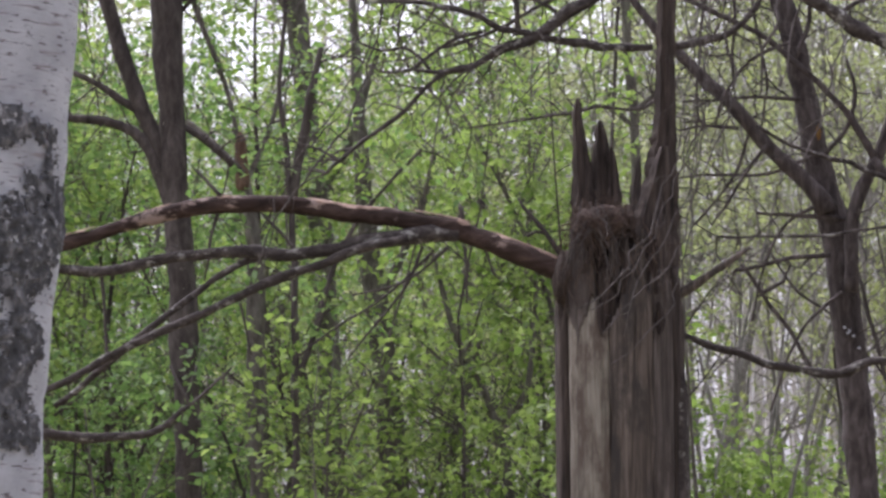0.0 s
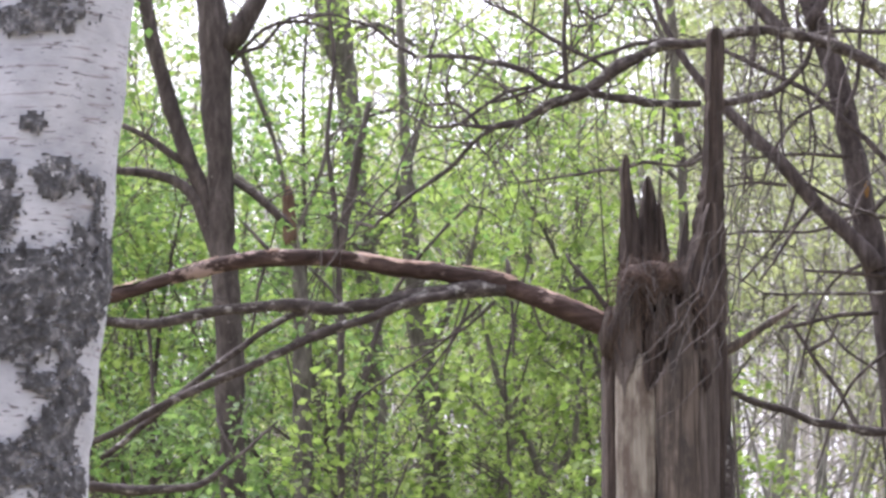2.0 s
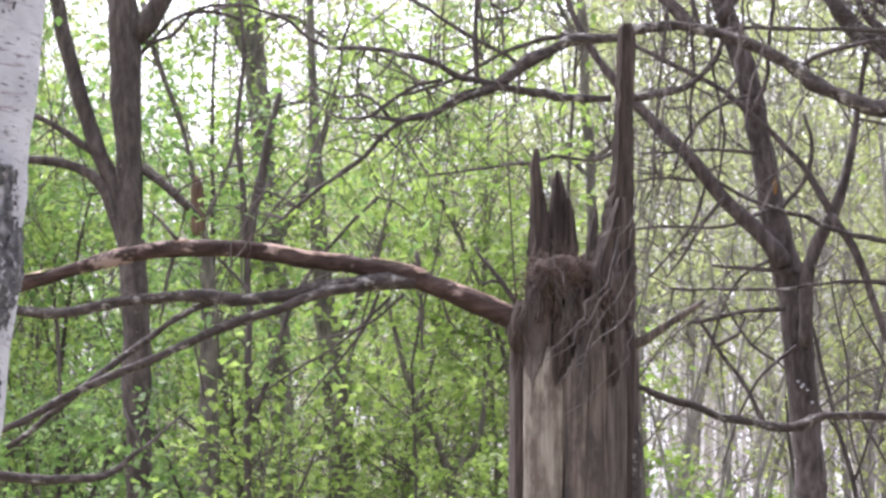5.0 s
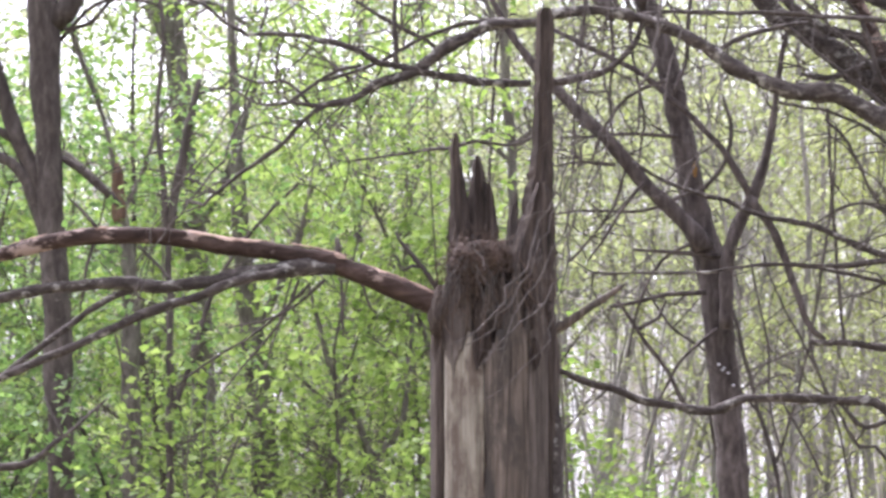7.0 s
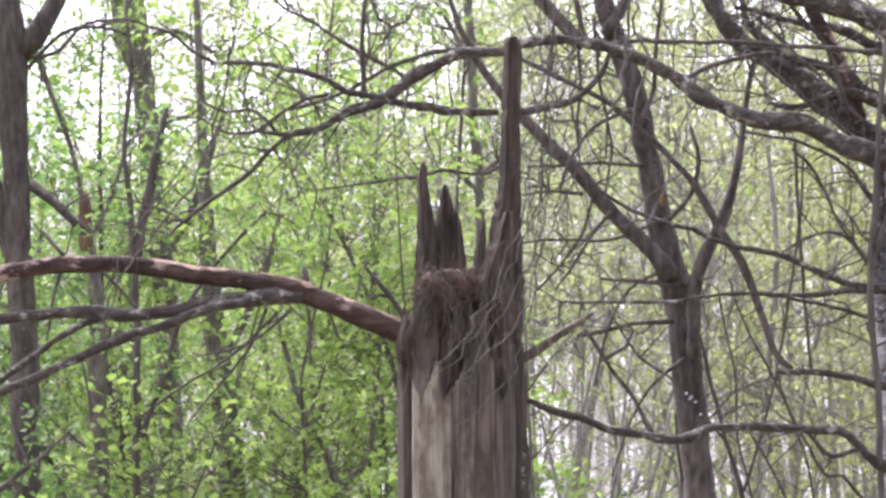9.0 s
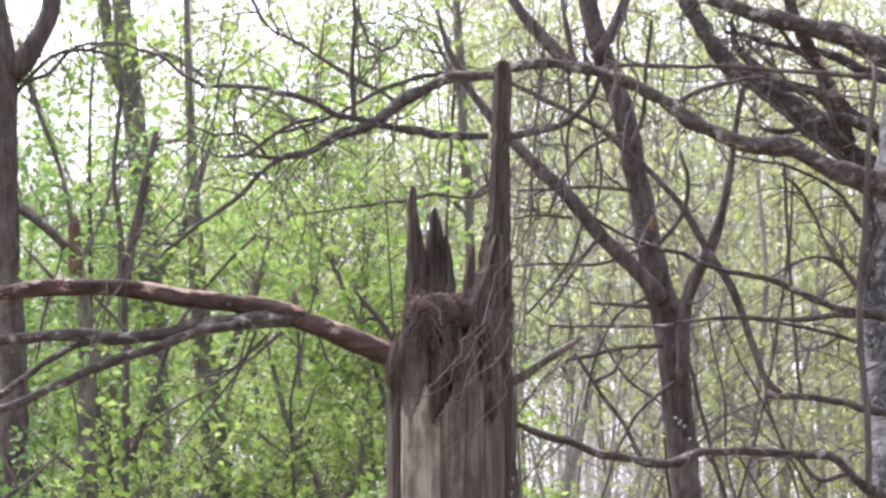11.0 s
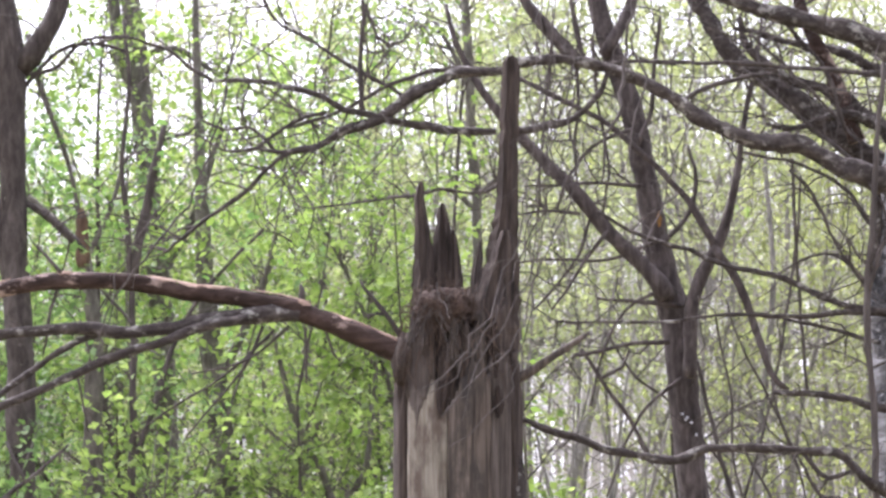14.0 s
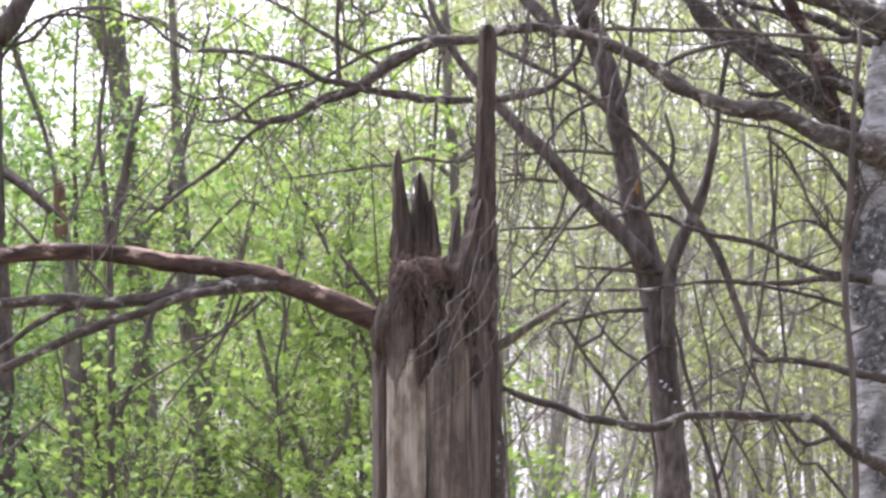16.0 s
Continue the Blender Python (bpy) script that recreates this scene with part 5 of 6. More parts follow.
for vert in bm.verts:
    c = vert.co.copy()
    vert.co = (fx + c.x * 0.013 * (1 + 0.7 * noise.noise(c * 2)), fy + c.y * 0.012, fz + c.z * 0.035 * (1 + 0.8 * noise.noise(c * 3)))
part("lichen", bm, FUNGUS, alder_trunk, "orange lichen patch")
rng2 = random.Random(4)
for px, py, pz in ((1.066, 14.900, 3.076), (1.081, 14.900, 3.051), (1.106, 14.900, 3.038), (1.128, 14.900, 2.983), (1.088, 14.900, 3.061)):
    bm = bmesh.new()
    bmesh.ops.create_icosphere(bm, subdivisions=2, radius=1)
    for vert in bm.verts:
        c = vert.co.copy()
        vert.co = (px + c.x * 0.0075, py + c.y * 0.016, pz + c.z * 0.006 * (1 + 0.5 * noise.noise(c * 2 + Vector((px * 9, 0, 0)))))
    part("bracket_fungus", bm, BIRCH, alder_trunk, "tiny white bracket fungus")

# ---------------------------------------------------------------- trunks behind the limb
def dark_tree(name, label, category, main, others, material, seed, group="", twigs=8, leaf=None):
    root = thing(name, (main[0][0], main[0][1], ground_z(main[0][0], main[0][1])), label, category, group)
    limb("trunk", tree_base(main), material, root, "", 0.06, 14, 0.12, 0.008, seed)
    r2 = random.Random(seed)
    v2, f2, ends = [], [], []
    for k, pts in enumerate(others):
        bough = limb("limb", pts, material, root, "", 0.06, 8, 0.12, 0.008, seed + k + 1)
        v3, f3 = [], []
        side_twigs(v3, f3, smoothed(pts, 0.08), twigs, 0.45, r2, 0.005, 0.0, 2, ends)
        mesh_part("twigwork", v3, f3, TWIGS, bough, kind="stuff")
    side_twigs(v2, f2, smoothed(main, 0.1), twigs, 0.5, r2, 0.005, 0.0, 2, ends)
    mesh_part("twigwork", v2, f2, TWIGS, root, kind="stuff")
    if leaf:
        leaves_along("crown", ends, 3, 0.055, leaf, root, r2)
    return root


dark_tree("alder_tree", "dark forked tree trunk behind the dead limb", "tree",
          [(-2.110, 17.00, 2.516, 0.0685), (-2.115, 17.00, 2.739, 0.0685), (-2.121, 17.00, 2.974, 0.0685), (-2.136, 17.00, 3.262, 0.0714), (-2.148, 17.00, 3.552, 0.0714), (-2.171, 17.00, 3.843, 0.0685), (-2.192, 17.00, 4.135, 0.0685), (-2.207, 17.00, 4.429, 0.0714), (-2.228, 17.00, 4.724, 0.0771), (-2.237, 17.00, 5.021, 0.0828), (-2.245, 17.00, 5.140, 0.0799), (-2.276, 17.00, 5.319, 0.0714), (-2.303, 17.00, 5.559, 0.0628), (-2.337, 17.00, 5.920, 0.0514)],
          [[(-2.194, 17.00, 5.050, 0.0628), (-2.121, 17.00, 5.124, 0.0628), (-2.064, 17.00, 5.228, 0.0571), (-2.006, 17.00, 5.347, 0.0514), (-1.964, 17.00, 5.556, 0.0428)], [(-2.184, 17.00, 3.989, 0.0400), (-2.227, 17.00, 4.136, 0.0371), (-2.293, 17.00, 4.297, 0.0400), (-2.347, 17.00, 4.415, 0.0428), (-2.398, 17.00, 4.548, 0.0428), (-2.453, 17.00, 4.697, 0.0428), (-2.514, 17.00, 4.905, 0.0400), (-2.577, 17.00, 5.143, 0.0400), (-2.640, 17.00, 5.443, 0.0371), (-2.719, 17.00, 5.804, 0.0285)], [(-2.362, 17.00, 4.430, 0.0228), (-2.465, 17.00, 4.490, 0.0200), (-2.583, 17.00, 4.579, 0.0171), (-2.716, 17.00, 4.645, 0.0143)], [(-2.180, 17.00, 3.843, 0.0371), (-2.249, 17.00, 4.048, 0.0343), (-2.315, 17.00, 4.224, 0.0314), (-2.404, 17.00, 4.328, 0.0285), (-2.551, 17.00, 4.387, 0.0257), (-2.712, 17.00, 4.403, 0.0228), (-2.844, 17.00, 4.434, 0.0200)],
           [(-2.171, 17.00, 4.370, 0.0171), (-2.054, 17.00, 4.296, 0.0200), (-1.907, 17.00, 4.177, 0.0200), (-1.834, 17.00, 4.104, 0.0171)], [(-2.155, 17.00, 4.961, 0.0114), (-1.975, 17.00, 5.153, 0.0114), (-1.770, 17.00, 5.181, 0.0086), (-1.623, 17.00, 5.135, 0.0086)], [(-2.164, 17.00, 5.020, 0.0114), (-2.003, 17.00, 5.049, 0.0114), (-1.858, 17.00, 5.196, 0.0086), (-1.653, 17.00, 5.224, 0.0086)]], MIDBARK, 210, twigs=5)
snapped = dark_tree("young_tree", "grey-brown broken-topped young trunk", "tree",
          [(-1.835, 17.80, 2.558, 0.0508), (-1.840, 17.80, 2.791, 0.0508), (-1.845, 17.80, 3.037, 0.0508), (-1.854, 17.80, 3.339, 0.0508), (-1.853, 17.80, 3.642, 0.0508), (-1.864, 17.80, 3.824, 0.0448), (-1.896, 17.80, 4.068, 0.0389), (-1.924, 17.80, 4.191, 0.0359), (-1.935, 17.80, 4.314, 0.0329), (-1.935, 17.80, 4.406, 0.0239)],
          [[(-1.928, 17.80, 4.222, 0.0239), (-1.995, 17.80, 4.299, 0.0209), (-2.118, 17.80, 4.422, 0.0179), (-2.226, 17.80, 4.515, 0.0149)], [(-1.918, 17.80, 4.160, 0.0149), (-1.843, 17.80, 4.313, 0.0149), (-1.769, 17.80, 4.497, 0.0120), (-1.724, 17.80, 4.681, 0.0090)], [(-1.935, 17.80, 4.344, 0.0120), (-2.030, 17.80, 4.745, 0.0135), (-2.108, 17.80, 4.932, 0.0149), (-2.187, 17.80, 5.150, 0.0164), (-2.251, 17.80, 5.400, 0.0149)]], GREYBARK, 250, twigs=5, leaf=LEAF_DEEP)
limb("broken_top", [(-1.918, 17.79, 4.13, 0.037), (-1.931, 17.79, 4.27, 0.0355), (-1.936, 17.79, 4.38, 0.031), (-1.94, 17.79, 4.45, 0.012)], SNAPPED, snapped, "red-brown snapped top", 0.03, 10, 0.14, 0.003, 256)
dark_tree("young_tree", "thin dark double stem among leaves", "tree",
          [(-1.511, 16.40, 2.482, 0.0193), (-1.512, 16.40, 2.697, 0.0193), (-1.515, 16.40, 3.034, 0.0193), (-1.514, 16.40, 3.368, 0.0165), (-1.524, 16.40, 3.648, 0.0165), (-1.543, 16.40, 3.929, 0.0165), (-1.567, 16.40, 4.240, 0.0138), (-1.591, 16.40, 4.467, 0.0110), (-1.566, 16.40, 4.838, 0.0110), (-1.597, 16.40, 5.183, 0.0083)],
          [[(-1.509, 16.40, 2.979, 0.0165), (-1.443, 16.40, 3.145, 0.0138), (-1.375, 16.40, 3.368, 0.0138), (-1.306, 16.40, 3.591, 0.0110), (-1.196, 16.40, 3.787, 0.0110), (-1.057, 16.40, 3.955, 0.0083), (-0.890, 16.40, 4.123, 0.0083)], [(-1.520, 16.40, 3.901, 0.0220), (-1.504, 16.40, 4.042, 0.0248), (-1.464, 16.40, 4.240, 0.0248), (-1.423, 16.40, 4.466, 0.0193), (-1.382, 16.40, 4.665, 0.0138)]], TWIGS, 270, leaf=LEAF_DEEP, twigs=7)
dark_tree("young_tree", "tall pale grey trunk wrapped in young leaves", "tree",
          [(-1.613, 20.00, 2.675, 0.0672), (-1.628, 20.00, 2.937, 0.0672), (-1.651, 20.00, 3.552, 0.0672), (-1.689, 20.00, 4.234, 0.0672), (-1.742, 20.00, 4.646, 0.0672), (-1.789, 20.00, 5.061, 0.0672), (-1.833, 20.00, 5.479, 0.0672), (-1.862, 20.00, 5.758, 0.0638), (-1.913, 20.00, 6.109, 0.0605), (-1.943, 20.00, 6.533, 0.0470)],
          [[(-1.833, 20.00, 5.444, 0.0437), (-1.937, 20.00, 5.689, 0.0437), (-1.991, 20.00, 5.899, 0.0403), (-2.027, 20.00, 6.181, 0.0336)], [(-1.783, 20.00, 5.757, 0.0168), (-1.628, 20.00, 5.791, 0.0168), (-1.456, 20.00, 5.685, 0.0134), (-1.318, 20.00, 5.579, 0.0101)], [(-1.690, 20.00, 4.405, 0.0269), (-1.554, 20.00, 4.645, 0.0235), (-1.453, 20.00, 4.920, 0.0202), (-1.352, 20.00, 5.266, 0.0168)]], GREYBARK, 290, leaf=LEAF_SPRING, twigs=14)
dark_tree("young_tree", "dim grey trunk far behind the leaves", "tree",
          [(-1.183, 18.90, 2.615, 0.0825), (-1.202, 18.90, 2.862, 0.0793), (-1.235, 18.90, 3.251, 0.0762), (-1.275, 18.90, 3.572, 0.0698), (-1.301, 18.90, 3.765, 0.0666), (-1.341, 18.90, 4.152, 0.0540), (-1.368, 18.90, 4.542, 0.0413), (-1.392, 18.90, 5.000, 0.0286), (-1.43, 18.90, 5.7, 0.02), (-1.44, 18.90, 6.5, 0.009)],
          [[(-1.275, 18.90, 3.636, 0.0254), (-1.147, 18.90, 3.893, 0.0254), (-1.019, 18.90, 4.183, 0.0190), (-0.955, 18.90, 4.474, 0.0159)]], GREYBARK, 310, leaf=LEAF_SPRING, twigs=6)
dark_tree("young_tree", "crooked brown stem leaning among leaves", "tree",
          [(-0.528, 18.40, 2.587, 0.0247), (-0.574, 18.40, 2.827, 0.0247), (-0.651, 18.40, 3.081, 0.0216), (-0.744, 18.40, 3.268, 0.0185), (-0.822, 18.40, 3.424, 0.0185), (-0.853, 18.40, 3.533, 0.0154), (-0.931, 18.40, 3.831, 0.0124), (-1.056, 18.40, 4.178, 0.0093)],
          [[(-0.590, 18.40, 2.895, 0.0185), (-0.434, 18.40, 3.080, 0.0185), (-0.387, 18.40, 3.391, 0.0154), (-0.370, 18.40, 3.703, 0.0124), (-0.416, 18.40, 4.017, 0.0093)]], GREYBARK, 330, leaf=LEAF_SPRING, twigs=5)
dark_tree("young_tree", "slim bare grey stem behind the stump", "tree",
          [(0.215, 19.00, 2.660, 0.0319), (0.206, 19.00, 3.491, 0.0319), (0.200, 19.00, 4.137, 0.0287), (0.187, 19.00, 4.692, 0.0287), (0.152, 19.00, 5.119, 0.0287), (0.142, 19.00, 5.449, 0.0255), (0.122, 19.00, 5.781, 0.0255), (0.103, 19.00, 6.181, 0.0191)],
          [[(0.187, 19.00, 4.724, 0.0160), (0.297, 19.00, 4.823, 0.0160), (0.394, 19.00, 4.921, 0.0128)], [(0.142, 19.00, 5.350, 0.0160), (0.038, 19.00, 5.581, 0.0128), (-0.060, 19.00, 5.747, 0.0128)], [(0.200, 19.00, 4.626, 0.0160), (0.038, 19.00, 4.757, 0.0128), (-0.220, 19.00, 4.731, 0.0128), (-0.479, 19.00, 4.691, 0.0096)]], GREYBARK, 350, twigs=12)
dark_tree("young_tree", "thin bare stem leaning beside the alder", "tree",
          [(1.392, 15.60, 2.471, 0.0115), (1.368, 15.60, 2.675, 0.0115), (1.297, 15.60, 2.916, 0.0099), (1.250, 15.60, 3.127, 0.0099), (1.204, 15.60, 3.312, 0.0099), (1.171, 15.60, 3.445, 0.0083)],
          [[(1.368, 15.60, 2.675, 0.0083), (1.477, 15.60, 2.995, 0.0066), (1.589, 15.60, 3.525, 0.0066), (1.662, 15.60, 4.006, 0.0066), (1.679, 15.60, 4.274, 0.0049)], [(1.297, 15.60, 2.916, 0.0066), (1.084, 15.60, 3.180, 0.0066), (0.901, 15.60, 3.312, 0.0066), (0.771, 15.60, 3.524, 0.0049)]], TWIGS, 370, twigs=3)

dark_tree("young_tree", "thin dark stem standing close to the grey birch", "tree",
          [(1.783, 13.80, 2.461, 0.0151), (1.774, 13.80, 2.927, 0.0151), (1.767, 13.80, 3.161, 0.0139), (1.750, 13.80, 3.396, 0.0139), (1.768, 13.80, 3.632, 0.0139), (1.791, 13.80, 3.894, 0.0139), (1.812, 13.80, 4.156, 0.0116), (1.836, 13.80, 4.445, 0.0093)],
          [[(1.756, 13.80, 3.467, 0.0116), (1.811, 13.80, 3.656, 0.0104), (1.852, 13.80, 3.746, 0.0093), (1.891, 13.80, 3.799, 0.0070)]], TWIGS, 390, twigs=9)
dark_tree("young_tree", "thin leaning bare sapling behind the alder", "tree",
          [(1.403, 15.40, 2.614, 0.0058), (1.337, 15.40, 2.899, 0.0058), (1.327, 15.40, 3.185, 0.0058), (1.283, 15.40, 3.421, 0.0051), (1.254, 15.40, 3.604, 0.0044)],
          [], TWIGS, 410, twigs=3)
dark_tree("young_tree", "thin leaning bare sapling behind the alder", "tree",
          [(1.683, 15.40, 2.614, 0.0058), (1.597, 15.40, 2.977, 0.0058), (1.484, 15.40, 3.238, 0.0058), (1.382, 15.40, 3.421, 0.0051), (1.307, 15.40, 3.657, 0.0044)],
          [], TWIGS, 420, twigs=3)
dark_tree("young_tree", "crooked dark sapling at the foot of the grey birch", "tree",
          [(1.896, 15.20, 2.601, 0.0081), (1.714, 15.20, 2.729, 0.0081), (1.639, 15.20, 2.857, 0.0072), (1.539, 15.20, 3.062, 0.0064), (1.491, 15.20, 3.268, 0.0049)],
          [[(1.546, 15.20, 2.601, 0.0064), (1.446, 15.20, 2.805, 0.0064), (1.371, 15.20, 2.933, 0.0049)]], TWIGS, 430, twigs=4)

# ---------------------------------------------------------------- understorey
def across(bearing, y):
    """Sideways place of a bearing, in thousandths of the distance."""
    return bearing * y / 1000.0


def top_height(x, y, want):
    """Tree tops stay low where the canopy opens to the sky."""
    b0 = x / y * 1000
    slope = 0.235 + 0.06 * (0.5 + 0.5 * math.sin(x * 37.0 + y * 11.0))
    for mid, half, low in ((-114, 4, 0.172), (62, 3, 0.188), (-215, 6, 0.18)):
        if abs(b0 - mid) < half + 620 / y:
            slope = low
    return min(want, 1.6 + slope * y)


rng = random.Random(2024)
spots = []
for k in range(26):
    y = rng.uniform(18.5, 28)
    bearing = -215 + 212 * ((k * 0.618) % 1)
    if -100 < bearing < -10 and k % 4 == 1:
        continue
    spots.append((across(bearing, y), y, LEAF_SPRING if rng.random() < (0.9 if bearing > -105 else 0.3) else LEAF_DEEP, 12))
for bearing, y in ((-166, 20), (-157, 18.8), (-149, 21), (-141, 19.4), (-135, 21.5), (-190, 19)):
    spots.append((across(bearing, y), y, LEAF_DEEP, 13))
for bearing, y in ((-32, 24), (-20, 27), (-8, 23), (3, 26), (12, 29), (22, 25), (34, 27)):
    spots.append((across(bearing, y), y, LEAF_FAR_HAZED, 7))
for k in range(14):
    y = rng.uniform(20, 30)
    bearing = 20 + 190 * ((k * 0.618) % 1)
    spots.append((across(bearing, y), y, LEAF_FAR_HAZED, 2))
for x, y, leaf, dens in spots:
    h = rng.uniform(5.0, 7.5) * (y / 20) ** 0.7
    h = top_height(x, y, h)
    leafy_tree("young_tree", x, y, h, rng.uniform(0.02, 0.045), PALEBARK if x > 0 else GREYBARK if rng.random() < 0.65 else ALDER, leaf, rng, 26, 0.5, dens * 0.26, 0.058, (rng.gauss(0, 0.05), rng.gauss(0, 0.05)), 0.36 if -2.4 < x < 0 else 0.2 if x < 0 else 0.5,
               "slim young tree in fresh green spring leaf", "tree", "young trees of the understorey", 1.1, (TWIGS if rng.random() < 0.5 and x / y < -0.1 else GREYBARK) if x < 0 else PALEBARK)
for k in range(95):
    y = rng.uniform(27, 50)
    bearing = -225 + 470 * ((k * 0.618) % 1)
    left = bearing < -12
    if 42 < bearing < 68:
        continue
    h = rng.uniform(7, 10.5) * (y / 33) ** 0.5
    h = top_height(across(bearing, y), y, h)
    leafy_tree("forest_tree", across(bearing, y), y, h, rng.uniform(0.035, 0.09), GREYBARK if left else PALEBARK, LEAF_FAR_HAZED if not left or rng.random() < 0.4 else LEAF_SPRING, rng, 26 if left else 15, 0.8, 2.2 if left else 2.8, 0.075, (rng.gauss(0, 0.04), 0), 0.42 if left else 0.6,
               "tall slim forest tree in thin spring leaf" if left else "tall slim almost bare forest tree", "tree", "forest trees", 1.6, GREYBARK if left else FARSTEM_HAZED)
# slender pale birches, almost bare, with haze put into their bark colour
for k in range(36):
    y = rng.uniform(25, 44)
    bearing = 22 + 215 * ((k * 0.618 + 0.3) % 1)
    if 42 < bearing < 66:
        continue
    leafy_tree("slender_birch", across(bearing, y), y, top_height(across(bearing, y), y, rng.uniform(8, 12)), rng.uniform(0.03, 0.06), FARSTEM_HAZED, LEAF_FAR_HAZED, rng, 13, 0.9, 1.4, 0.07, (rng.gauss(0, 0.03), 0), 0.58,
               "slender pale birch almost bare of leaves", "birch", "slender birches", 1.3, FARSTEM_HAZED)
# thin bare saplings with dark twigs in front of the leaves
for k in range(21):
    y = rng.uniform(17.5, 19.5) if k < 18 else rng.uniform(16.5, 22)
    bearing = -205 + 215 * ((k * 0.618 + 0.1) % 1) if k < 18 else 20 + 190 * ((k * 0.618) % 1)
    leafy_tree("sapling", across(bearing, y), y, rng.uniform(4.6, 6.5), rng.uniform(0.012, 0.024), TWIGS if k % 3 else GREYBARK, LEAF_SPRING, rng, 16 if k < 18 else 9, 0.6, 2.2 if k < 18 else 0.3, 0.06, (rng.gauss(0, 0.1), rng.gauss(0, 0.05)), 0.3,
               "thin dark sapling with a few opening leaves", "sapling", "bare saplings", 0.9)
# thicket of thin grey saplings between the stump and the alder
for k in range(15):
    y = rng.uniform(16.2, 23)
    bearing = 16 + 66 * ((k * 0.618 + 0.2) % 1)
    leafy_tree("sapling", across(bearing, y), y, rng.uniform(5.8, 7.2) * (y / 19) ** 0.7, rng.uniform(0.012, 0.026), PALEBARK, LEAF_FAR_HAZED, rng, 15, 0.6, 1.3, 0.05, (rng.gauss(0, 0.05), rng.gauss(0, 0.05)), 0.56,
               "thin grey sapling almost bare of leaves", "sapling", "bare saplings", 0.8, PALEBARK if k % 3 else GREYBARK)
# catkin-hung birches on the far side of the alder: long shoots that droop, strung with tiny leaves
def weeping_tree(x, y, height, radius, shoots, rng):
    g = ground_z(x, y)
    root = thing("willow_tree", (x, y, g), "drooping young tree hung with ochre-green catkins", "willow", "willows")
    line, c = [], np.array([x, y, g - 0.08])
    for k in range(8):
        line.append((*c, radius * (1 - 0.85 * k / 7)))
        c = c + np.array([rng.gauss(0, 0.06), rng.gauss(0, 0.05), height / 7])
    stem = smoothed(line, 0.25)
    v, f = [], []
    tube_data(v, f, stem, 8, 0.1, 0.01, rng)
    mesh_part("trunk", v, f, PALEBARK, root, smooth=True)
    tv, tf, at = [], [], []
    for b0 in range(11):
        i = int(len(stem) * (0.45 + 0.5 * b0 / 11))
        a, ln = rng.uniform(0, 6.28), rng.uniform(0.7, 1.5)
        c0 = stem[min(i, len(stem) - 1)]
        arch = [(c0[0] + ln * u * math.cos(a), c0[1] + ln * u * math.sin(a), c0[2] + 0.75 * ln * u - 0.35 * ln * u * u, max(0.004, c0[3] * 0.4 * (1 - 0.8 * u))) for u in (0, 0.25, 0.5, 0.75, 1)]
        v, f = [], []
        tube_data(v, f, arch, 6, 0.1, 0.0, rng)
        mesh_part("limb", v, f, PALEBARK, root, smooth=True)
        for _ in range(shoots):
            u = rng.uniform(0.15, 1)
            p = np.array([np.interp(u, (0, 0.25, 0.5, 0.75, 1), [q[k] for q in arch]) for k in range(3)])
            n, fall = 9, rng.uniform(0.4, 1.3)
            way = np.array([rng.gauss(0, 0.5), rng.gauss(0, 0.5), 0.3])
            strand = []
            for k in range(n):
                strand.append((*p, 0.0028 * (1 - 0.08 * k)))
                way = way * 0.6 + np.array([rng.gauss(0, 0.12), rng.gauss(0, 0.12), -0.55])
                p = p + way / np.linalg.norm(way) * fall / n
            tube_data(tv, tf, strand, 3, 0, 0, rng)
            for k in range(int(fall * 24)):
                w = rng.uniform(0, n - 1.01)
                e = w - int(w)
                at.append([strand[int(w)][m] * (1 - e) + strand[int(w) + 1][m] * e + rng.gauss(0, 0.022) for m in range(3)])
    mesh_part("shootwork", tv, tf, PALEBARK, root, kind="stuff")
    leaf_cloud("foliage", at, [rng.uniform(0.025, 0.055) for _ in at], LEAF_CATKIN, root, rng.randrange(9999), hang=1.1)


for k in range(10):
    y = 20.5 + 1.3 * k
    weeping_tree(across(80 + (k * 61) % 110, y), y, 6.3 + 0.38 * k, 0.045, 9, rng)
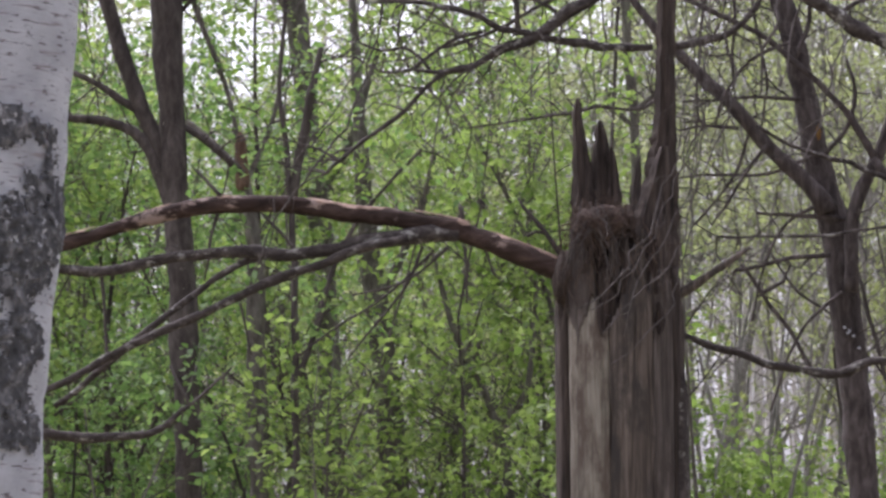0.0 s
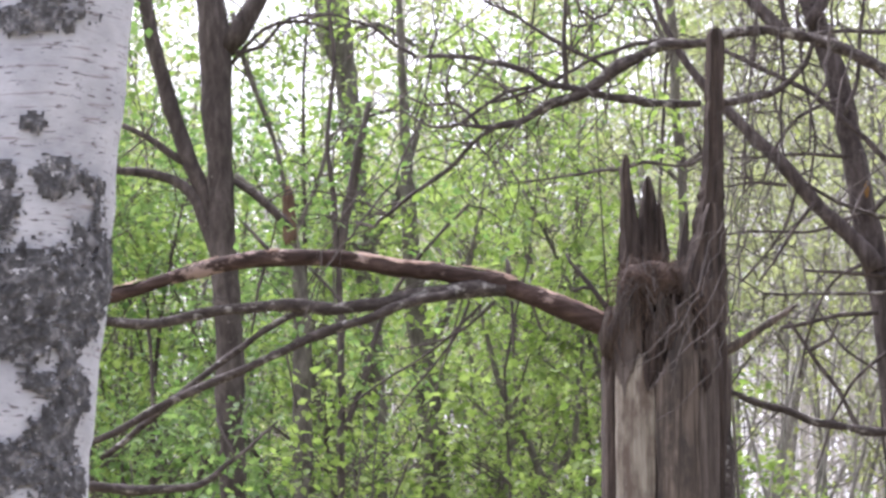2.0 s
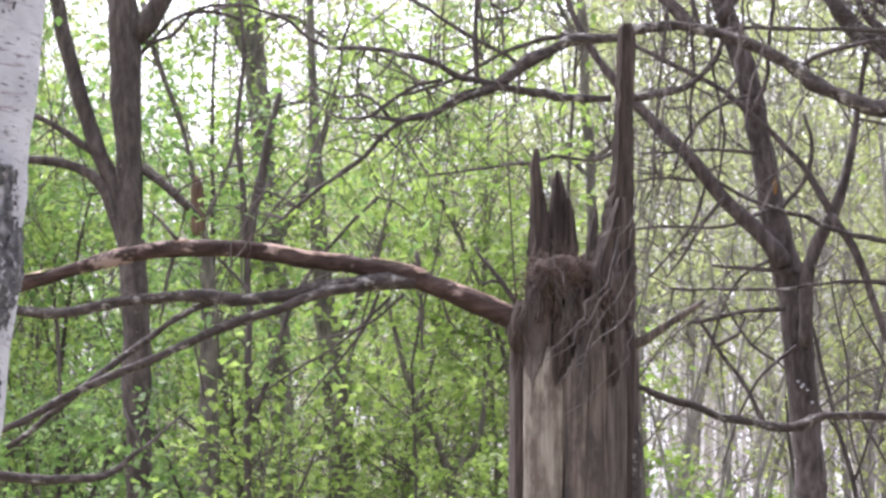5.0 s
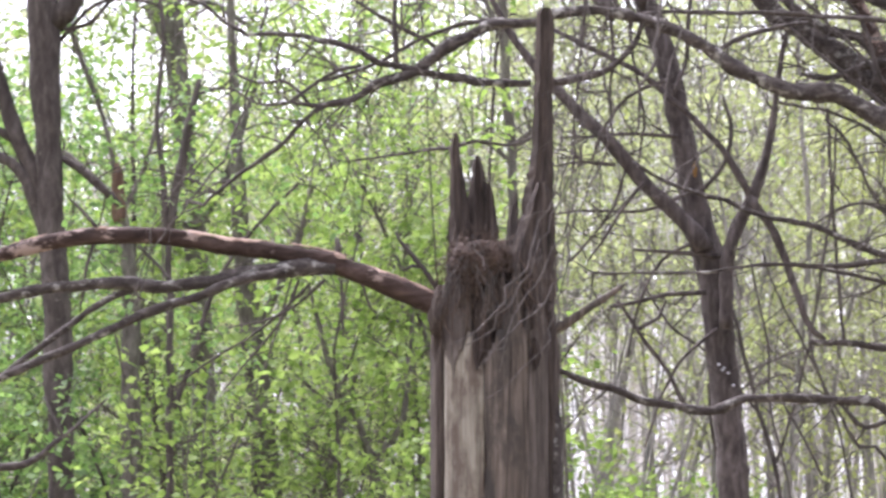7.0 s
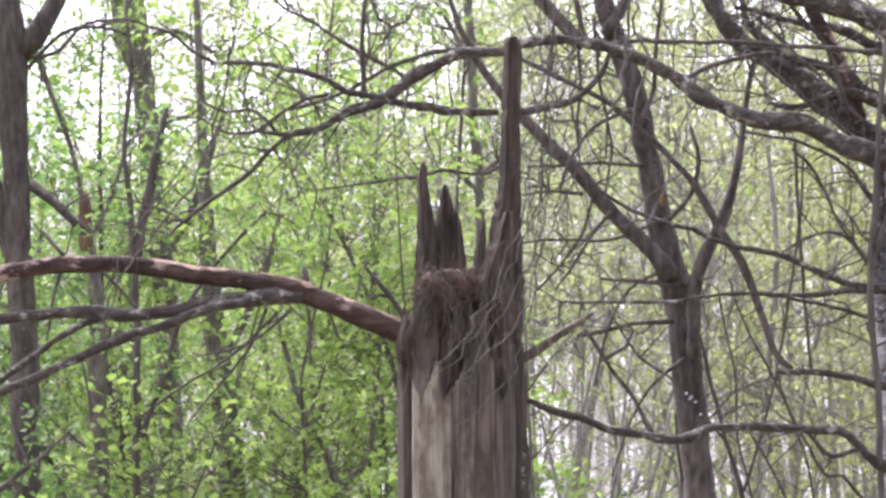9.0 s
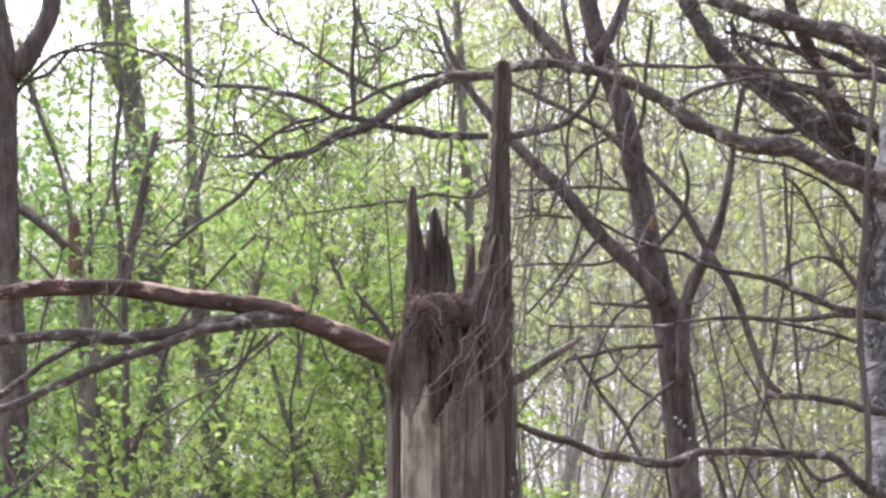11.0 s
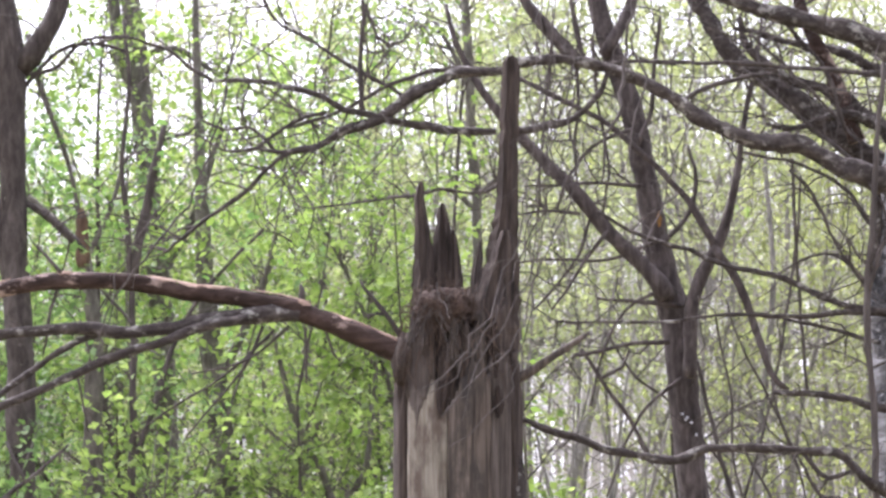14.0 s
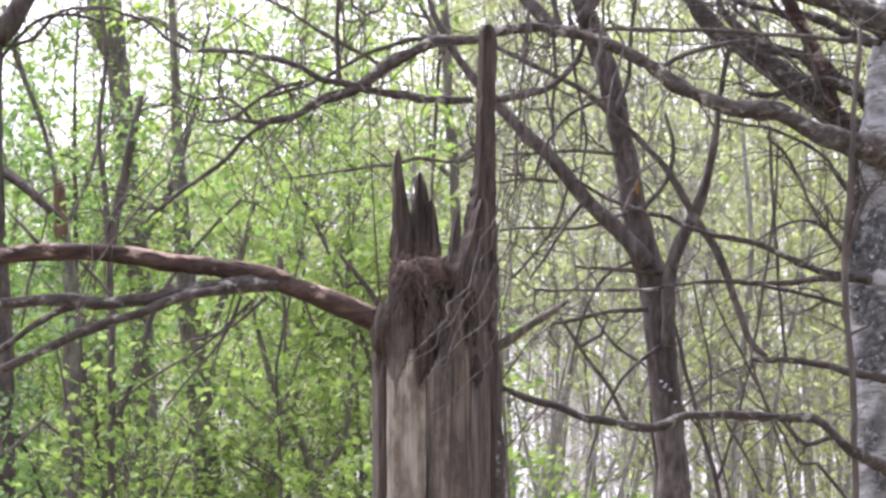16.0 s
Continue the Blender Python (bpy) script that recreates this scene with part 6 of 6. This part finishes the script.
# low green bushes
for bearing, y, tall in ((46, 19.5, 2.75), (56, 21, 2.9), (72, 23, 3.0), (-150, 19.5, 3.4), (-110, 19.5, 3.1), (-62, 19.5, 2.8), (-20, 20, 2.8), (-92, 16.4, 3.3), (-78, 17.2, 3.5), (-62, 16.2, 3.2), (-47, 17, 3.4), (-33, 16.5, 3.1), (-136, 17.6, 3.5), (-160, 16.8, 3.4), (34, 17.4, 3.15), (45, 18.0, 3.2)):
    leafy_tree("shrub", across(bearing, y), y, tall, 0.02, GREYBARK, LEAF_DEEP if bearing < -100 else LEAF_SPRING, rng, 16, 0.5, (2.6 if y < 18 else 4) if bearing < 0 else 11, 0.058, (0, 0), 0.3, "low leafy green shrub in fresh leaf", "shrub", "shrubs", 0.9)

# ---------------------------------------------------------------- far woods
fv, ff = [], []
for k in range(400):
    y = rng.uniform(46, 85)
    x = across(rng.uniform(-260, 15) if k % 2 else rng.uniform(5, 270), y)
    h = top_height(x, y, rng.uniform(9, 16))
    r = rng.uniform(0.035, 0.09)
    g = 0
    lx = rng.gauss(0, 0.4)
    tube_data(fv, ff, [(x, y, g - 0.3, r), (x + lx * 0.3, y, h * 0.35, r * 0.8), (x + lx * 0.7, y, h * 0.7, r * 0.5), (x + lx, y, h, 0.01)], 5, 0, 0, rng)
    for _ in range(13):
        z = rng.uniform(0.45, 0.98) * h
        a = rng.choice((-1, 1))
        ln = rng.uniform(0.6, 2.0)
        tube_data(fv, ff, [(x + lx * z / h, y, z, r * 0.3), (x + lx * z / h + a * ln * 0.5, y + rng.gauss(0, 0.5), z + ln * 0.4, r * 0.2), (x + lx * z / h + a * ln, y + rng.gauss(0, 0.5), z + ln * rng.uniform(0.2, 0.9), 0.006)], 3, 0, 0, rng)
far_stems = mesh_part("far_woods", fv, ff, FARSTEM_HAZED, None, "distant thicket of grey birch stems paled with painted haze", "stuff")
tagged(far_stems, category="woods")
at, sizes = [], []
for k in range(30000):
    y = rng.uniform(44, 95)
    b0 = rng.uniform(-260, 280)
    x = across(b0, y)
    z = rng.uniform(1.0, top_height(x, y, 1.6 + y * 0.26))
    if noise.noise(Vector((x * 0.35, y * 0.2, z * 0.5))) < (-0.05 if b0 < -60 else -0.2 if b0 < 70 else 0.03) - (0.32 if z > 1.6 + 0.155 * y else 0):
        continue
    if z < 1.6 + 0.115 * y and rng.random() < (0.96 if b0 > 5 else 0.85):
        continue
    for _ in range(4):
        at.append((x + rng.gauss(0, 0.2), y + rng.gauss(0, 0.2), z + rng.gauss(0, 0.15)))
        sizes.append(rng.uniform(0.08, 0.17))
far_leaves = leaf_cloud("far_foliage", at, sizes, LEAF_FAR_HAZED, None, 9, label="distant green spring foliage paled with painted haze")
tagged(far_leaves, category="foliage")
